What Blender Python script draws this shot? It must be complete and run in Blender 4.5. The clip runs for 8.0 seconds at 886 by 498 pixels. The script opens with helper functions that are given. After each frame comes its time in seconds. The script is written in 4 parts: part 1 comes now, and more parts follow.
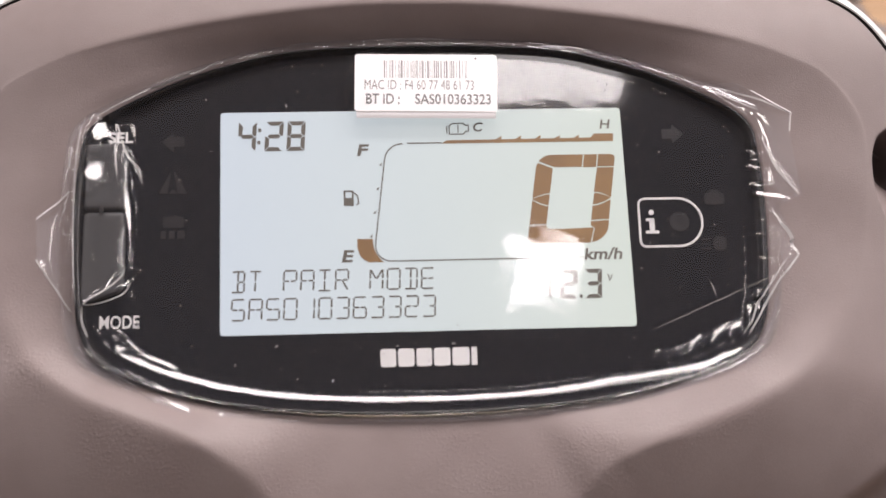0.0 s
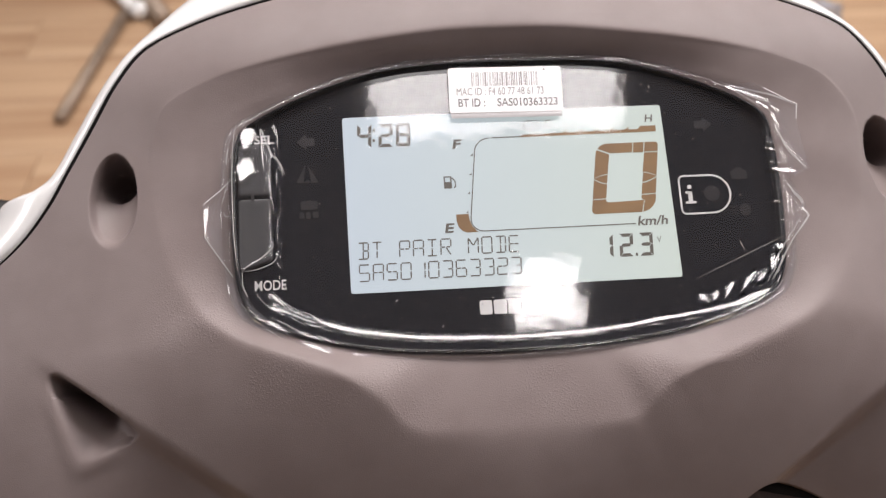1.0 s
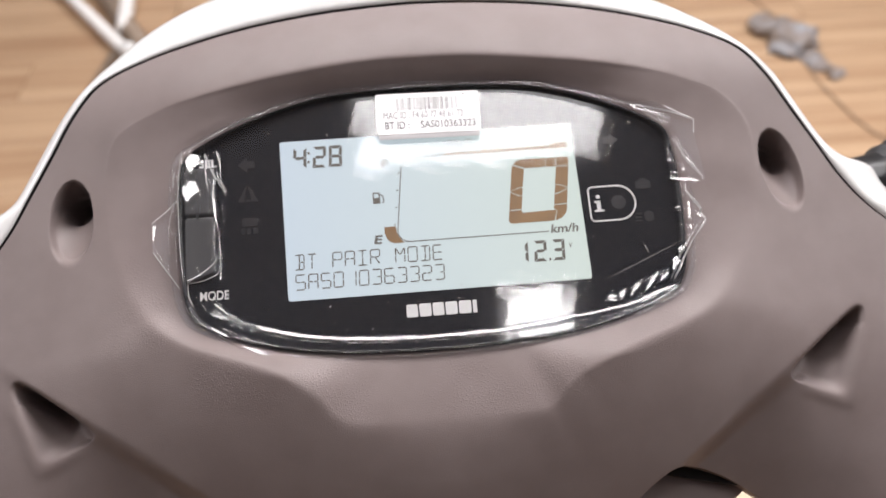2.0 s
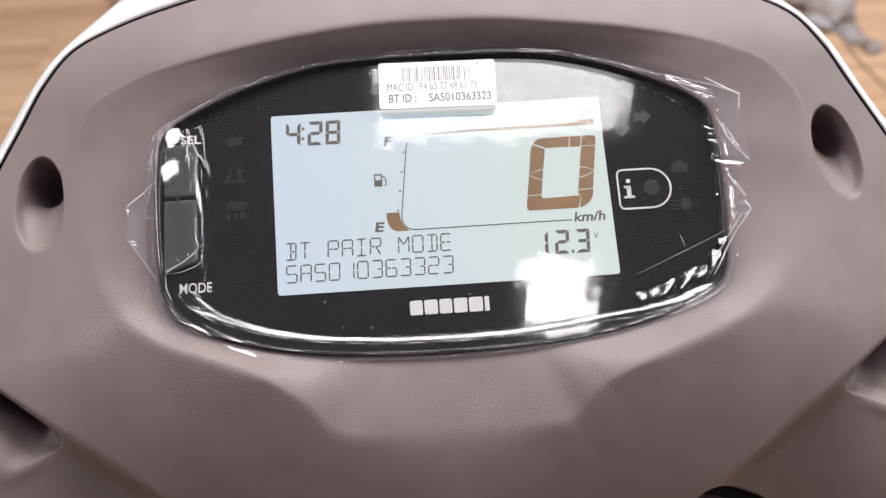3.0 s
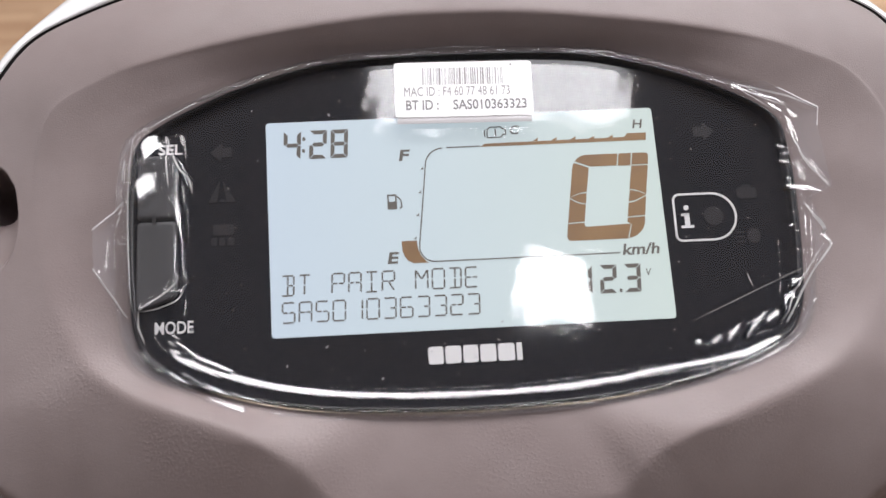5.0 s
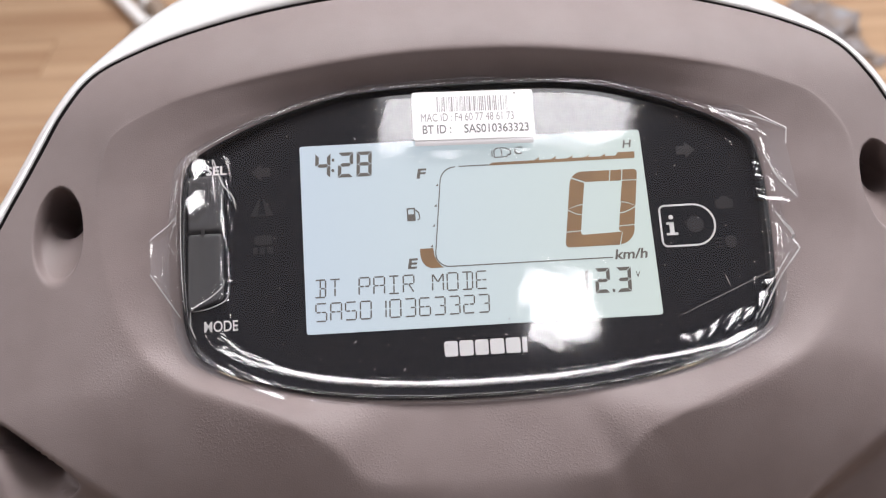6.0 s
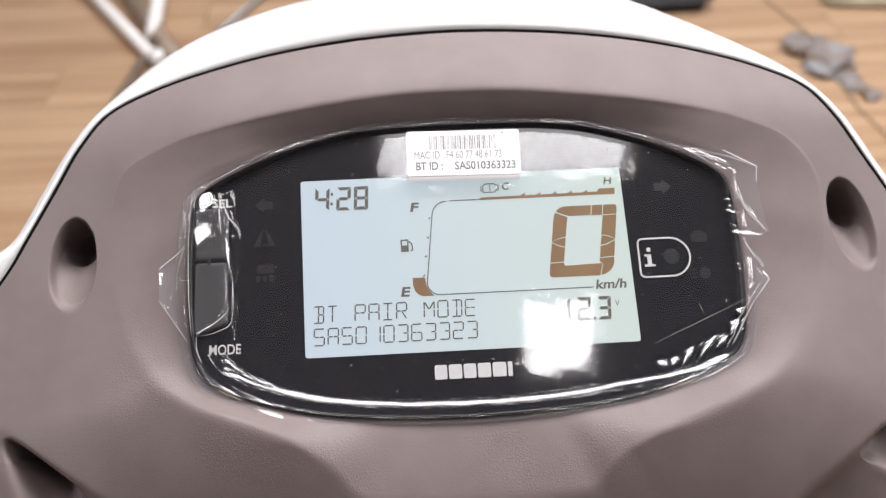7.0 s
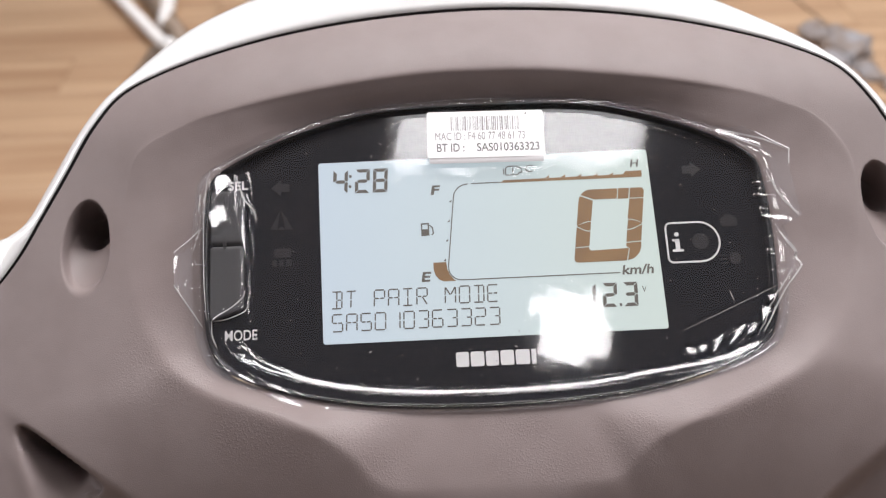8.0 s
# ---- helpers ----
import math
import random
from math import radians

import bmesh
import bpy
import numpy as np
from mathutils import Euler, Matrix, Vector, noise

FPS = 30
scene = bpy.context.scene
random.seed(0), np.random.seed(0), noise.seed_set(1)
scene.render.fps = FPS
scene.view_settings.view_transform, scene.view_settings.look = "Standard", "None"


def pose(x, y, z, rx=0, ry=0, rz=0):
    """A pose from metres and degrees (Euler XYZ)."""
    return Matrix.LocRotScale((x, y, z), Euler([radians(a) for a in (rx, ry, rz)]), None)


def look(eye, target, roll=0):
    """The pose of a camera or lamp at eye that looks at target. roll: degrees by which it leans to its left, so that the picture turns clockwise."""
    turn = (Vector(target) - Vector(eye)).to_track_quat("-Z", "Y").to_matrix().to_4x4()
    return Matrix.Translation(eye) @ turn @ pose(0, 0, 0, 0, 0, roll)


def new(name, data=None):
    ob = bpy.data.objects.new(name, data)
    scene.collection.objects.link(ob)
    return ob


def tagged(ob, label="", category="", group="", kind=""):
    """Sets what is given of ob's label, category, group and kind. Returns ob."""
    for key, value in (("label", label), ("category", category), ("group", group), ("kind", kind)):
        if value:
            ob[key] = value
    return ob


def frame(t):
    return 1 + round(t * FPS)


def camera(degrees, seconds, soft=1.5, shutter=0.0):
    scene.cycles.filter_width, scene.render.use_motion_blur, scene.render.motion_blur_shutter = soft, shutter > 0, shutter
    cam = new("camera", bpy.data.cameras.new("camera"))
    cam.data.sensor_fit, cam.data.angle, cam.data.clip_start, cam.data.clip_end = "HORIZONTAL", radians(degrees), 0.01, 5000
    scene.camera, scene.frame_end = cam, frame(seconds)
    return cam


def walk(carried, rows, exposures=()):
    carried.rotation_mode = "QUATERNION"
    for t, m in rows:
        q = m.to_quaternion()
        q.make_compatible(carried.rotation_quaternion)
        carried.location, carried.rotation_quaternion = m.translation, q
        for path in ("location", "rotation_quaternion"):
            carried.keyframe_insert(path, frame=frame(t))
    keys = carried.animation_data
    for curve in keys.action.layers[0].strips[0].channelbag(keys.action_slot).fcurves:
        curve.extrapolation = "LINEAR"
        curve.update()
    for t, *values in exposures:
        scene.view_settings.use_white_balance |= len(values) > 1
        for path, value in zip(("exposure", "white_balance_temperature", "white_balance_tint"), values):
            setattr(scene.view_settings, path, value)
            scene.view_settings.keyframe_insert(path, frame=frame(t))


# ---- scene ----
cam = camera(54.0, 8.0, soft=1.2)
# The dash frame: x to the right, y into the panel, z up the panel. LEAN is how far the panel leans back from upright.
LEAN, DASH_HEIGHT = 56.0, 1.0
W = pose(0, 0, DASH_HEIGHT, -LEAN, 0, 0)
PATH = [
    (0, (-0.0052, -0.2089, -0.0452), (0.0821, 1.7582, 0.3050), -1.61),
    (0.5, (-0.0151, -0.2205, -0.0412), (0.0895, 1.7423, 0.3283), -2.23),
    (1, (-0.0355, -0.2563, -0.0718), (0.0699, 1.6949, 0.3546), -3.53),
    (1.5, (-0.0199, -0.2889, -0.0942), (0.1037, 1.6484, 0.3872), -4.83),
    (1.7, (-0.0137, -0.2907, -0.0917), (0.1052, 1.6452, 0.3961), -4.97),
    (2.8, (-0.0176, -0.2399, -0.0718), (0.0882, 1.6914, 0.4369), -5.29),
    (3, (-0.0080, -0.2500, -0.0737), (0.0480, 1.7002, 0.3664), -4.00),
    (3.5, (-0.0158, -0.2244, -0.0616), (0.0207, 1.7292, 0.3651), -3.94),
    (4, (-0.0214, -0.2176, -0.0539), (0.0481, 1.7400, 0.3499), -3.52),
    (4.5, (-0.0152, -0.2076, -0.0501), (0.0679, 1.7500, 0.3506), -3.20),
    (5.8, (-0.0152, -0.2363, -0.0595), (0.0471, 1.7154, 0.3731), -3.28),
    (6, (-0.0181, -0.2418, -0.0621), (0.0446, 1.7048, 0.3927), -3.59),
    (6.5, (-0.0125, -0.2534, -0.0655), (0.0519, 1.6896, 0.4039), -3.77),
    (7, (-0.0157, -0.2578, -0.0659), (0.0485, 1.6725, 0.4535), -3.26),
    (7.5, (-0.0250, -0.2537, -0.0615), (0.0224, 1.6794, 0.4491), -2.83),
    (8, (-0.0188, -0.2500, -0.0657), (0.0198, 1.6862, 0.4341), -2.90),
]
cam.data.dof.use_dof, cam.data.dof.focus_distance, cam.data.dof.aperture_fstop = True, 0.25, 12.0
walk(cam, [(t, W @ look(eye, target, roll)) for t, eye, target, roll in PATH],
     exposures=[(0.0, 0.25, 6800, 18), (0.5, 0.12, 6750, 18), (1.0, 0.15, 6700, 15), (1.5, 0.20, 6600, 13), (3.0, 0.28, 6450, 14), (3.5, 0.28, 6400, 13),
                (4.5, 0.23, 6320, 13), (6.0, 0.21, 6400, 14), (7.0, 0.24, 6450, 13), (8.0, 0.20, 6450, 13)])

# ---- light ----
world = bpy.data.worlds.new("room_air")
world.use_nodes = True
scene.world = world
world.node_tree.nodes["Background"].inputs[0].default_value = (0.75, 0.8, 0.9, 1)
world.node_tree.nodes["Background"].inputs[1].default_value = 0.05
scene.view_settings.exposure = 0.3
CEILING = 2.8


def ceiling_lamp(name, x, y, sx, sy, watts, colour=(1.0, 0.985, 0.98)):
    data = bpy.data.lights.new(name, "AREA")
    data.shape, data.size, data.size_y, data.energy, data.color = "RECTANGLE", sx, sy, watts, colour
    ob = new(name, data)
    ob.matrix_world = pose(x, y, CEILING - 0.03)
    return ob


# x, y, width, depth, watts: a small square lamp and a dim panel over the dash, long strips ahead, panels at both sides;
# the left one (x -2.2) is unseen fill, added to brighten the cover
LAMPS = [(0.345, -0.855, 0.17, 0.19, 1.2), (0.212, -0.268, 0.586, 0.316, 4.1),
         (0.75, 0.95, 3.0, 0.42, 76), (-2.2, -0.1, 0.5, 1.0, 25), (2.3, -0.1, 0.5, 1.1, 30), (0.4, 3.0, 2.4, 0.16, 38)]
for lx, ly, sx, sy, watts in LAMPS:
    ceiling_lamp("lamp_light", lx, ly, sx, sy, watts)

# ---- materials ----


def material(name, colour, rough=0.5, metal=0.0, spec=0.5, coat=0.0):
    m = bpy.data.materials.new(name)
    m.use_nodes = True
    b = m.node_tree.nodes["Principled BSDF"]
    b.inputs["Base Color"].default_value = (*colour, 1)
    b.inputs["Roughness"].default_value = rough
    b.inputs["Metallic"].default_value = metal
    b.inputs["Specular IOR Level"].default_value = spec
    b.inputs["Coat Weight"].default_value = coat
    b.inputs["Coat Roughness"].default_value = 0.05
    return m


def node(m, kind, **values):
    n = m.node_tree.nodes.new(kind)
    for key, value in values.items():
        n.inputs[key].default_value = value
    return n


def link(m, a, out, b, inp):
    m.node_tree.links.new(a.outputs[out], b.inputs[inp])


def shader(m):
    return m.node_tree.nodes["Principled BSDF"]


def speckle(m, scale, low, high, detail=4.0, coords="Object", stretch=(1, 1, 1)):
    """Vary the base colour between two colours by a noise."""
    tc = node(m, "ShaderNodeTexCoord")
    mp = node(m, "ShaderNodeMapping")
    mp.inputs["Scale"].default_value = stretch
    nz = node(m, "ShaderNodeTexNoise", Scale=scale, Detail=detail)
    ramp = node(m, "ShaderNodeValToRGB")
    ramp.color_ramp.elements[0].position, ramp.color_ramp.elements[1].position = 0.35, 0.65
    ramp.color_ramp.elements[0].color, ramp.color_ramp.elements[1].color = (*low, 1), (*high, 1)
    link(m, tc, coords, mp, "Vector")
    link(m, mp, "Vector", nz, "Vector")
    link(m, nz, "Fac", ramp, "Fac")
    link(m, ramp, "Color", shader(m), "Base Color")
    return nz, mp


def relief(m, scale, strength, distance, detail=2.0, stretch=(1, 1, 1)):
    tc = node(m, "ShaderNodeTexCoord")
    mp = node(m, "ShaderNodeMapping")
    mp.inputs["Scale"].default_value = stretch
    nz = node(m, "ShaderNodeTexNoise", Scale=scale, Detail=detail)
    bp = node(m, "ShaderNodeBump", Strength=strength, Distance=distance)
    link(m, tc, "Object", mp, "Vector")
    link(m, mp, "Vector", nz, "Vector")
    link(m, nz, "Fac", bp, "Height")
    link(m, bp, "Normal", shader(m), "Normal")
    return bp


TAUPE = material("taupe_grained_plastic", (0.23, 0.187, 0.18), 0.46, spec=0.32)
speckle(TAUPE, 60, (0.228, 0.184, 0.177), (0.25, 0.205, 0.198))
t_grain = relief(TAUPE, 2700, 0.2, 0.0003, 3.0)
# rubbed patches close round the cluster: fine pale specks with a rougher relief
t_place, t_squash, t_len = node(TAUPE, "ShaderNodeTexCoord"), node(TAUPE, "ShaderNodeMapping"), node(TAUPE, "ShaderNodeVectorMath")
t_squash.inputs["Scale"].default_value, t_squash.inputs["Location"].default_value = (1 / 0.104, 1 / 0.048, 0), (0.08, 0.52, 0)
t_len.operation = "LENGTH"
t_near, t_patch, t_fine = node(TAUPE, "ShaderNodeMapRange"), node(TAUPE, "ShaderNodeTexNoise", Scale=34.0, Detail=2.0), node(TAUPE, "ShaderNodeTexNoise", Scale=1500.0, Detail=2.0)
t_near.inputs["From Min"].default_value, t_near.inputs["From Max"].default_value = 1.05, 0.85
t_patchy, t_specks, t_mul, t_both = node(TAUPE, "ShaderNodeMapRange"), node(TAUPE, "ShaderNodeMapRange"), node(TAUPE, "ShaderNodeMath"), node(TAUPE, "ShaderNodeMath")
t_patchy.inputs["From Min"].default_value, t_patchy.inputs["From Max"].default_value = 0.40, 0.58
t_specks.inputs["From Min"].default_value, t_specks.inputs["From Max"].default_value = 0.50, 0.66
t_mul.operation = t_both.operation = "MULTIPLY"
link(TAUPE, t_place, "Object", t_squash, "Vector")
link(TAUPE, t_squash, "Vector", t_len, 0)
link(TAUPE, t_len, "Value", t_near, "Value")
link(TAUPE, t_place, "Object", t_patch, "Vector")
link(TAUPE, t_place, "Object", t_fine, "Vector")
link(TAUPE, t_patch, "Fac", t_patchy, "Value")
link(TAUPE, t_fine, "Fac", t_specks, "Value")
link(TAUPE, t_near, "Result", t_mul, 0)
link(TAUPE, t_patchy, "Result", t_mul, 1)
link(TAUPE, t_mul, "Value", t_both, 0)
link(TAUPE, t_specks, "Result", t_both, 1)
t_rub = node(TAUPE, "ShaderNodeBump", Strength=0.24, Distance=0.0003)
link(TAUPE, t_both, "Value", t_rub, "Height")
link(TAUPE, t_grain, "Normal", t_rub, "Normal")
link(TAUPE, t_rub, "Normal", shader(TAUPE), "Normal")
WHITE = material("pearl_white_paint", (0.82, 0.82, 0.81), 0.25, coat=0.6)
speckle(WHITE, 9, (0.80, 0.80, 0.79), (0.84, 0.84, 0.83))
BLACK = material("black_plastic", (0.012, 0.012, 0.013), 0.35)
RIM = material("glossy_black_rim", (0.012, 0.012, 0.013), 0.12)
KEY = material("dark_grey_key_plastic", (0.055, 0.055, 0.058), 0.5)
GHOST = material("unlit_symbol", (0.027, 0.027, 0.03), 0.2)
SEGMENT = material("liquid_crystal_segment", (0.13, 0.118, 0.10), 0.4)
SEGMENT_BROWN = material("brown_liquid_crystal_segment", (0.19, 0.105, 0.065), 0.4)
speckle(SEGMENT_BROWN, 90, (0.25, 0.145, 0.066), (0.31, 0.185, 0.08))
PAPER = material("white_label_paper", (0.86, 0.85, 0.86), 0.14)
INK = material("dark_label_ink", (0.15, 0.147, 0.147), 0.16)
INK_GREY = material("grey_label_ink", (0.23, 0.22, 0.22), 0.16)
DUST = material("pale_dust", (0.36, 0.36, 0.37), 0.8)
# near-black: the painted shade in the seam, also the slots and the key notch
GAP = material("black_gap_fill", (0.01, 0.009, 0.009), 0.7)
GLOSS = material("smoked_gloss_panel", (0.010, 0.0115, 0.015), 0.06)
RUBBER = material("black_rubber", (0.035, 0.035, 0.037), 0.5)
CREAM = material("cream_paint", (0.70, 0.56, 0.38), 0.35)
PRINT = material("white_print", (0.8, 0.8, 0.8), 0.5)
FILM = bpy.data.materials.new("clear_plastic_film")
FILM.use_nodes = True
FILM.node_tree.nodes.clear()
f_out, f_mix = node(FILM, "ShaderNodeOutputMaterial"), node(FILM, "ShaderNodeMixShader")
f_clear, f_gloss = node(FILM, "ShaderNodeBsdfTransparent"), node(FILM, "ShaderNodeBsdfGlossy", Roughness=0.045)
f_clear.inputs["Color"].default_value = (0.97, 0.97, 0.97, 1)
f_face, f_pow, f_fres = node(FILM, "ShaderNodeLayerWeight", Blend=0.5), node(FILM, "ShaderNodeMath"), node(FILM, "ShaderNodeMath")
f_pow.operation, f_fres.operation = "POWER", "MULTIPLY_ADD"
f_pow.inputs[1].default_value = 4.0
f_fres.inputs[1].default_value, f_fres.inputs[2].default_value = 0.8, 0.068      # gloss: head-on share, and its rise at grazing angles
link(FILM, f_face, "Facing", f_pow, 0)
link(FILM, f_pow, "Value", f_fres, 0)
link(FILM, f_fres, "Value", f_mix, "Fac")
f_haze, f_body = node(FILM, "ShaderNodeBsdfDiffuse"), node(FILM, "ShaderNodeMixShader", Fac=0.012)
f_haze.inputs["Color"].default_value = (0.85, 0.88, 0.95, 1)
link(FILM, f_clear, "BSDF", f_body, 1)
link(FILM, f_haze, "BSDF", f_body, 2)
link(FILM, f_body, "Shader", f_mix, 1)
link(FILM, f_gloss, "BSDF", f_mix, 2)
link(FILM, f_mix, "Shader", f_out, "Surface")
f_place, f_noise, f_bump = node(FILM, "ShaderNodeTexCoord"), node(FILM, "ShaderNodeTexNoise", Scale=420.0, Detail=2.0), node(FILM, "ShaderNodeBump", Strength=1.0, Distance=0.000006)
link(FILM, f_place, "Object", f_noise, "Vector")      # the film's fine waviness
link(FILM, f_noise, "Fac", f_bump, "Height")
link(FILM, f_bump, "Normal", f_gloss, "Normal")
FILM_LOOSE = FILM.copy()      # handled and a little cloudy where it stands off the cover
FILM_LOOSE.name = "cloudy_loose_film"
for n in FILM_LOOSE.node_tree.nodes:
    if n.bl_idname == "ShaderNodeMixShader" and n.inputs["Fac"].default_value < 0.1:
        n.inputs["Fac"].default_value = 0.07
ALUMINIUM = material("white_coated_tube", (0.88, 0.86, 0.84), 0.35)
# half-clear diffuse white that paints the glints on the film's folds and edges
FILM_GLINT = bpy.data.materials.new("painted_film_glint")
FILM_GLINT.use_nodes = True
FILM_GLINT.node_tree.nodes.clear()
g_out, g_mix = node(FILM_GLINT, "ShaderNodeOutputMaterial"), node(FILM_GLINT, "ShaderNodeMixShader", Fac=0.6)
g_clear, g_white = node(FILM_GLINT, "ShaderNodeBsdfTransparent"), node(FILM_GLINT, "ShaderNodeBsdfDiffuse")
g_white.inputs["Color"].default_value = (0.9, 0.9, 0.9, 1)
link(FILM_GLINT, g_clear, "BSDF", g_mix, 1)
link(FILM_GLINT, g_white, "BSDF", g_mix, 2)
link(FILM_GLINT, g_mix, "Shader", g_out, "Surface")
STEEL = material("zinc_screw_steel", (0.32, 0.31, 0.30), 0.35, 1.0)

# ---- building helpers ----
LOCAL = W @ Matrix(((1, 0, 0, 0), (0, 0, -1, 0), (0, 1, 0, 0), (0, 0, 0, 1)))   # (u, v, n): right, up the panel, out of it


def mesh_from(name, verts, faces, mat, smooth=True):
    me = bpy.data.meshes.new(name)
    me.from_pydata([tuple(v) for v in verts], [], faces)
    me.validate()
    me.materials.append(mat)
    if smooth:
        me.polygons.foreach_set("use_smooth", [True] * len(me.polygons))
    me.update()
    return me


def thing(name, label, category, m=LOCAL, group="", kind=""):
    ob = new(name)
    ob.matrix_world = m
    ob.empty_display_size = 0.05
    return tagged(ob, label, category, group, kind)


def child(name, me, parent, label=""):
    ob = new(name, me)
    ob.parent = parent
    return tagged(ob, label)


def part(name, bm, mat, parent, label="", smooth=False):
    me = bpy.data.meshes.new(name)
    bm.to_mesh(me)
    bm.free()
    me.materials.append(mat)
    if smooth:
        me.polygons.foreach_set("use_smooth", [True] * len(me.polygons))
    return child(name, me, parent, label)


def closed(points, count, straight=False, want=None):
    """Resample a closed Catmull-Rom curve (or straight lines) through points (N x k) at even (or wanted) angles round the origin, from the top, clockwise."""
    p = np.array(points, float)
    n = len(p)
    t = np.linspace(0, n, 60 * n, endpoint=False)
    i = t.astype(int)
    f = (t - i)[:, None]
    a, b, c, d = p[(i - 1) % n], p[i], p[(i + 1) % n], p[(i + 2) % n]
    q = b + 0.5 * f * (c - a + f * (2 * a - 5 * b + 4 * c - d + f * (3 * (b - c) + d - a)))
    if straight:
        q = b + f * (c - b)
    ang = np.unwrap(np.arctan2(q[:, 0], q[:, 1]))
    order = np.argsort(ang)
    if want is None:
        want = np.linspace(0, 2 * np.pi, count, endpoint=False)
    return np.stack([np.interp(want, ang[order], q[order, k], period=2 * np.pi) for k in range(p.shape[1])], 1)


def mirrored(half):
    """A closed outline from its right half, top to bottom, in millimetres."""
    left = [(-h[0], *h[1:]) for h in half[-2:0:-1]]
    return np.array(list(half) + left, float) * 0.001


def sheet(rings):
    """Faces of a closed band of rings (R x N x 3)."""
    r, n = rings.shape[:2]
    faces = [(i * n + j, i * n + (j + 1) % n, (i + 1) * n + (j + 1) % n, (i + 1) * n + j) for i in range(r - 1) for j in range(n)]
    return rings.reshape(-1, 3), faces


def smooth01(x):
    x = np.clip(x, 0, 1)
    return x * x * (3 - 2 * x)


# ---- the scooter's dash ----
CLUSTER = [(0, 45.0), (30, 44.0), (48, 40.5), (66, 34), (82, 24.8), (85, 15), (85.5, 0), (84.8, -15), (83, -27), (77, -35), (58, -42.2), (34, -46.4), (0, -47.9)]
CREASE = [(0, 52.8, 5.6), (18, 52.4, 5.5), (36, 50.6, 5.2), (57, 48.3, 4.0), (78, 44.9, 2.0), (92, 41.4, 0.2), (105, 36.4, -2.2), (114, 24.5, -4.4), (114, 8, -4.7), (110, -10, -4.2), (101.5, -27, -1.2),
          (91, -38.8, 2.6), (76, -46.6, 5.2), (60, -52.4, 6.3), (47, -56.4, 6.1), (41.5, -58.6, 5.4), (37.5, -61.5, 4.4), (33, -66.5, 2.2), (27, -68.6, 1.6), (12, -69, 0.7), (0, -69, 0.3), (-14, -69, 0.7),
          (-28, -68.4, 1.6), (-35, -65.8, 2.6), (-40, -59.8, 4.7), (-45, -56.2, 5.8), (-56, -50.8, 6.4), (-70, -45.2, 5.4), (-82, -40.5, 3.6), (-91, -34.8, 2.2), (-97.5, -27.5, -0.5),
          (-104, -14, -2.9), (-109, 4, -4.4), (-110, 20.5, -4.5), (-105.5, 34.6, -2.6), (-91, 41.6, -0.2), (-77, 45.0, 1.8), (-58, 48.3, 3.6), (-38, 50.8, 5), (-18, 52.6, 5.5)]      # clockwise from the top, with its height
SEAM = [(0, 79.9), (33, 78.7), (61.3, 74.8), (84.8, 68.8), (100.9, 63), (114.4, 55.6), (122.9, 44.2), (130.2, 31.2), (138.2, 17), (145, 5), (154, -6), (166, -15),
        (195, -32), (206, -70), (212, -120), (200, -158), (150, -134)]
NECK_RIGHT = [(121, -114), (104, -103.5), (94, -97), (83, -92.2), (73, -91), (65, -95), (58.5, -100), (45.7, -109), (36, -120), (28, -140), (0, -150)]
NECK_LEFT = [(150, -134), (122, -113), (105.5, -102), (95.5, -94.6), (87, -90), (81.5, -90.8), (77, -93.8), (69.5, -99.5), (56, -111), (42, -126), (30, -145)]
MIDDLE = np.array((0.0018, 0.0))      # the body's own middle, a little to the side of the display's
AROUND = 2160
outline = np.array(SEAM + NECK_RIGHT + [(-x, y) for x, y in (SEAM[1:-1] + NECK_LEFT)[::-1]]) * 0.001 + MIDDLE
even = closed(outline, 7200)
pace = np.hypot(*(np.roll(even, -1, 0) - even).T)       # closer together where the outline runs away from the middle
pace = np.cumsum(np.minimum(pace / pace.mean(), 12) * 0.5 + 0.5)
BEARING = np.interp(np.linspace(0, pace[-1], AROUND, endpoint=False), np.concatenate([[0], pace]), np.linspace(0, 2 * np.pi, 7201))
c0 = closed(mirrored(CLUSTER), AROUND, want=BEARING)
c1 = closed(np.array(CREASE) * 0.001, AROUND, want=BEARING)
c2 = np.column_stack([closed(outline, AROUND, want=BEARING), np.zeros(AROUND)])


def crown(u, v):
    """The cover's broad curve, in metres: falls off to the sides, to the brow's top and down the neck."""
    a = np.abs(u) * 1000
    y = v * 1000
    n = 9 - 0.0110 * a ** 1.5
    n = n - 15 * (np.clip(y - 40, 0, 99) / 42) ** 2 - 62 * (np.clip(-40 - y, 0, 150) / 110) ** 1.8 * (1 - 0.5 * smooth01((a - 95) / 50))
    return n * 0.001


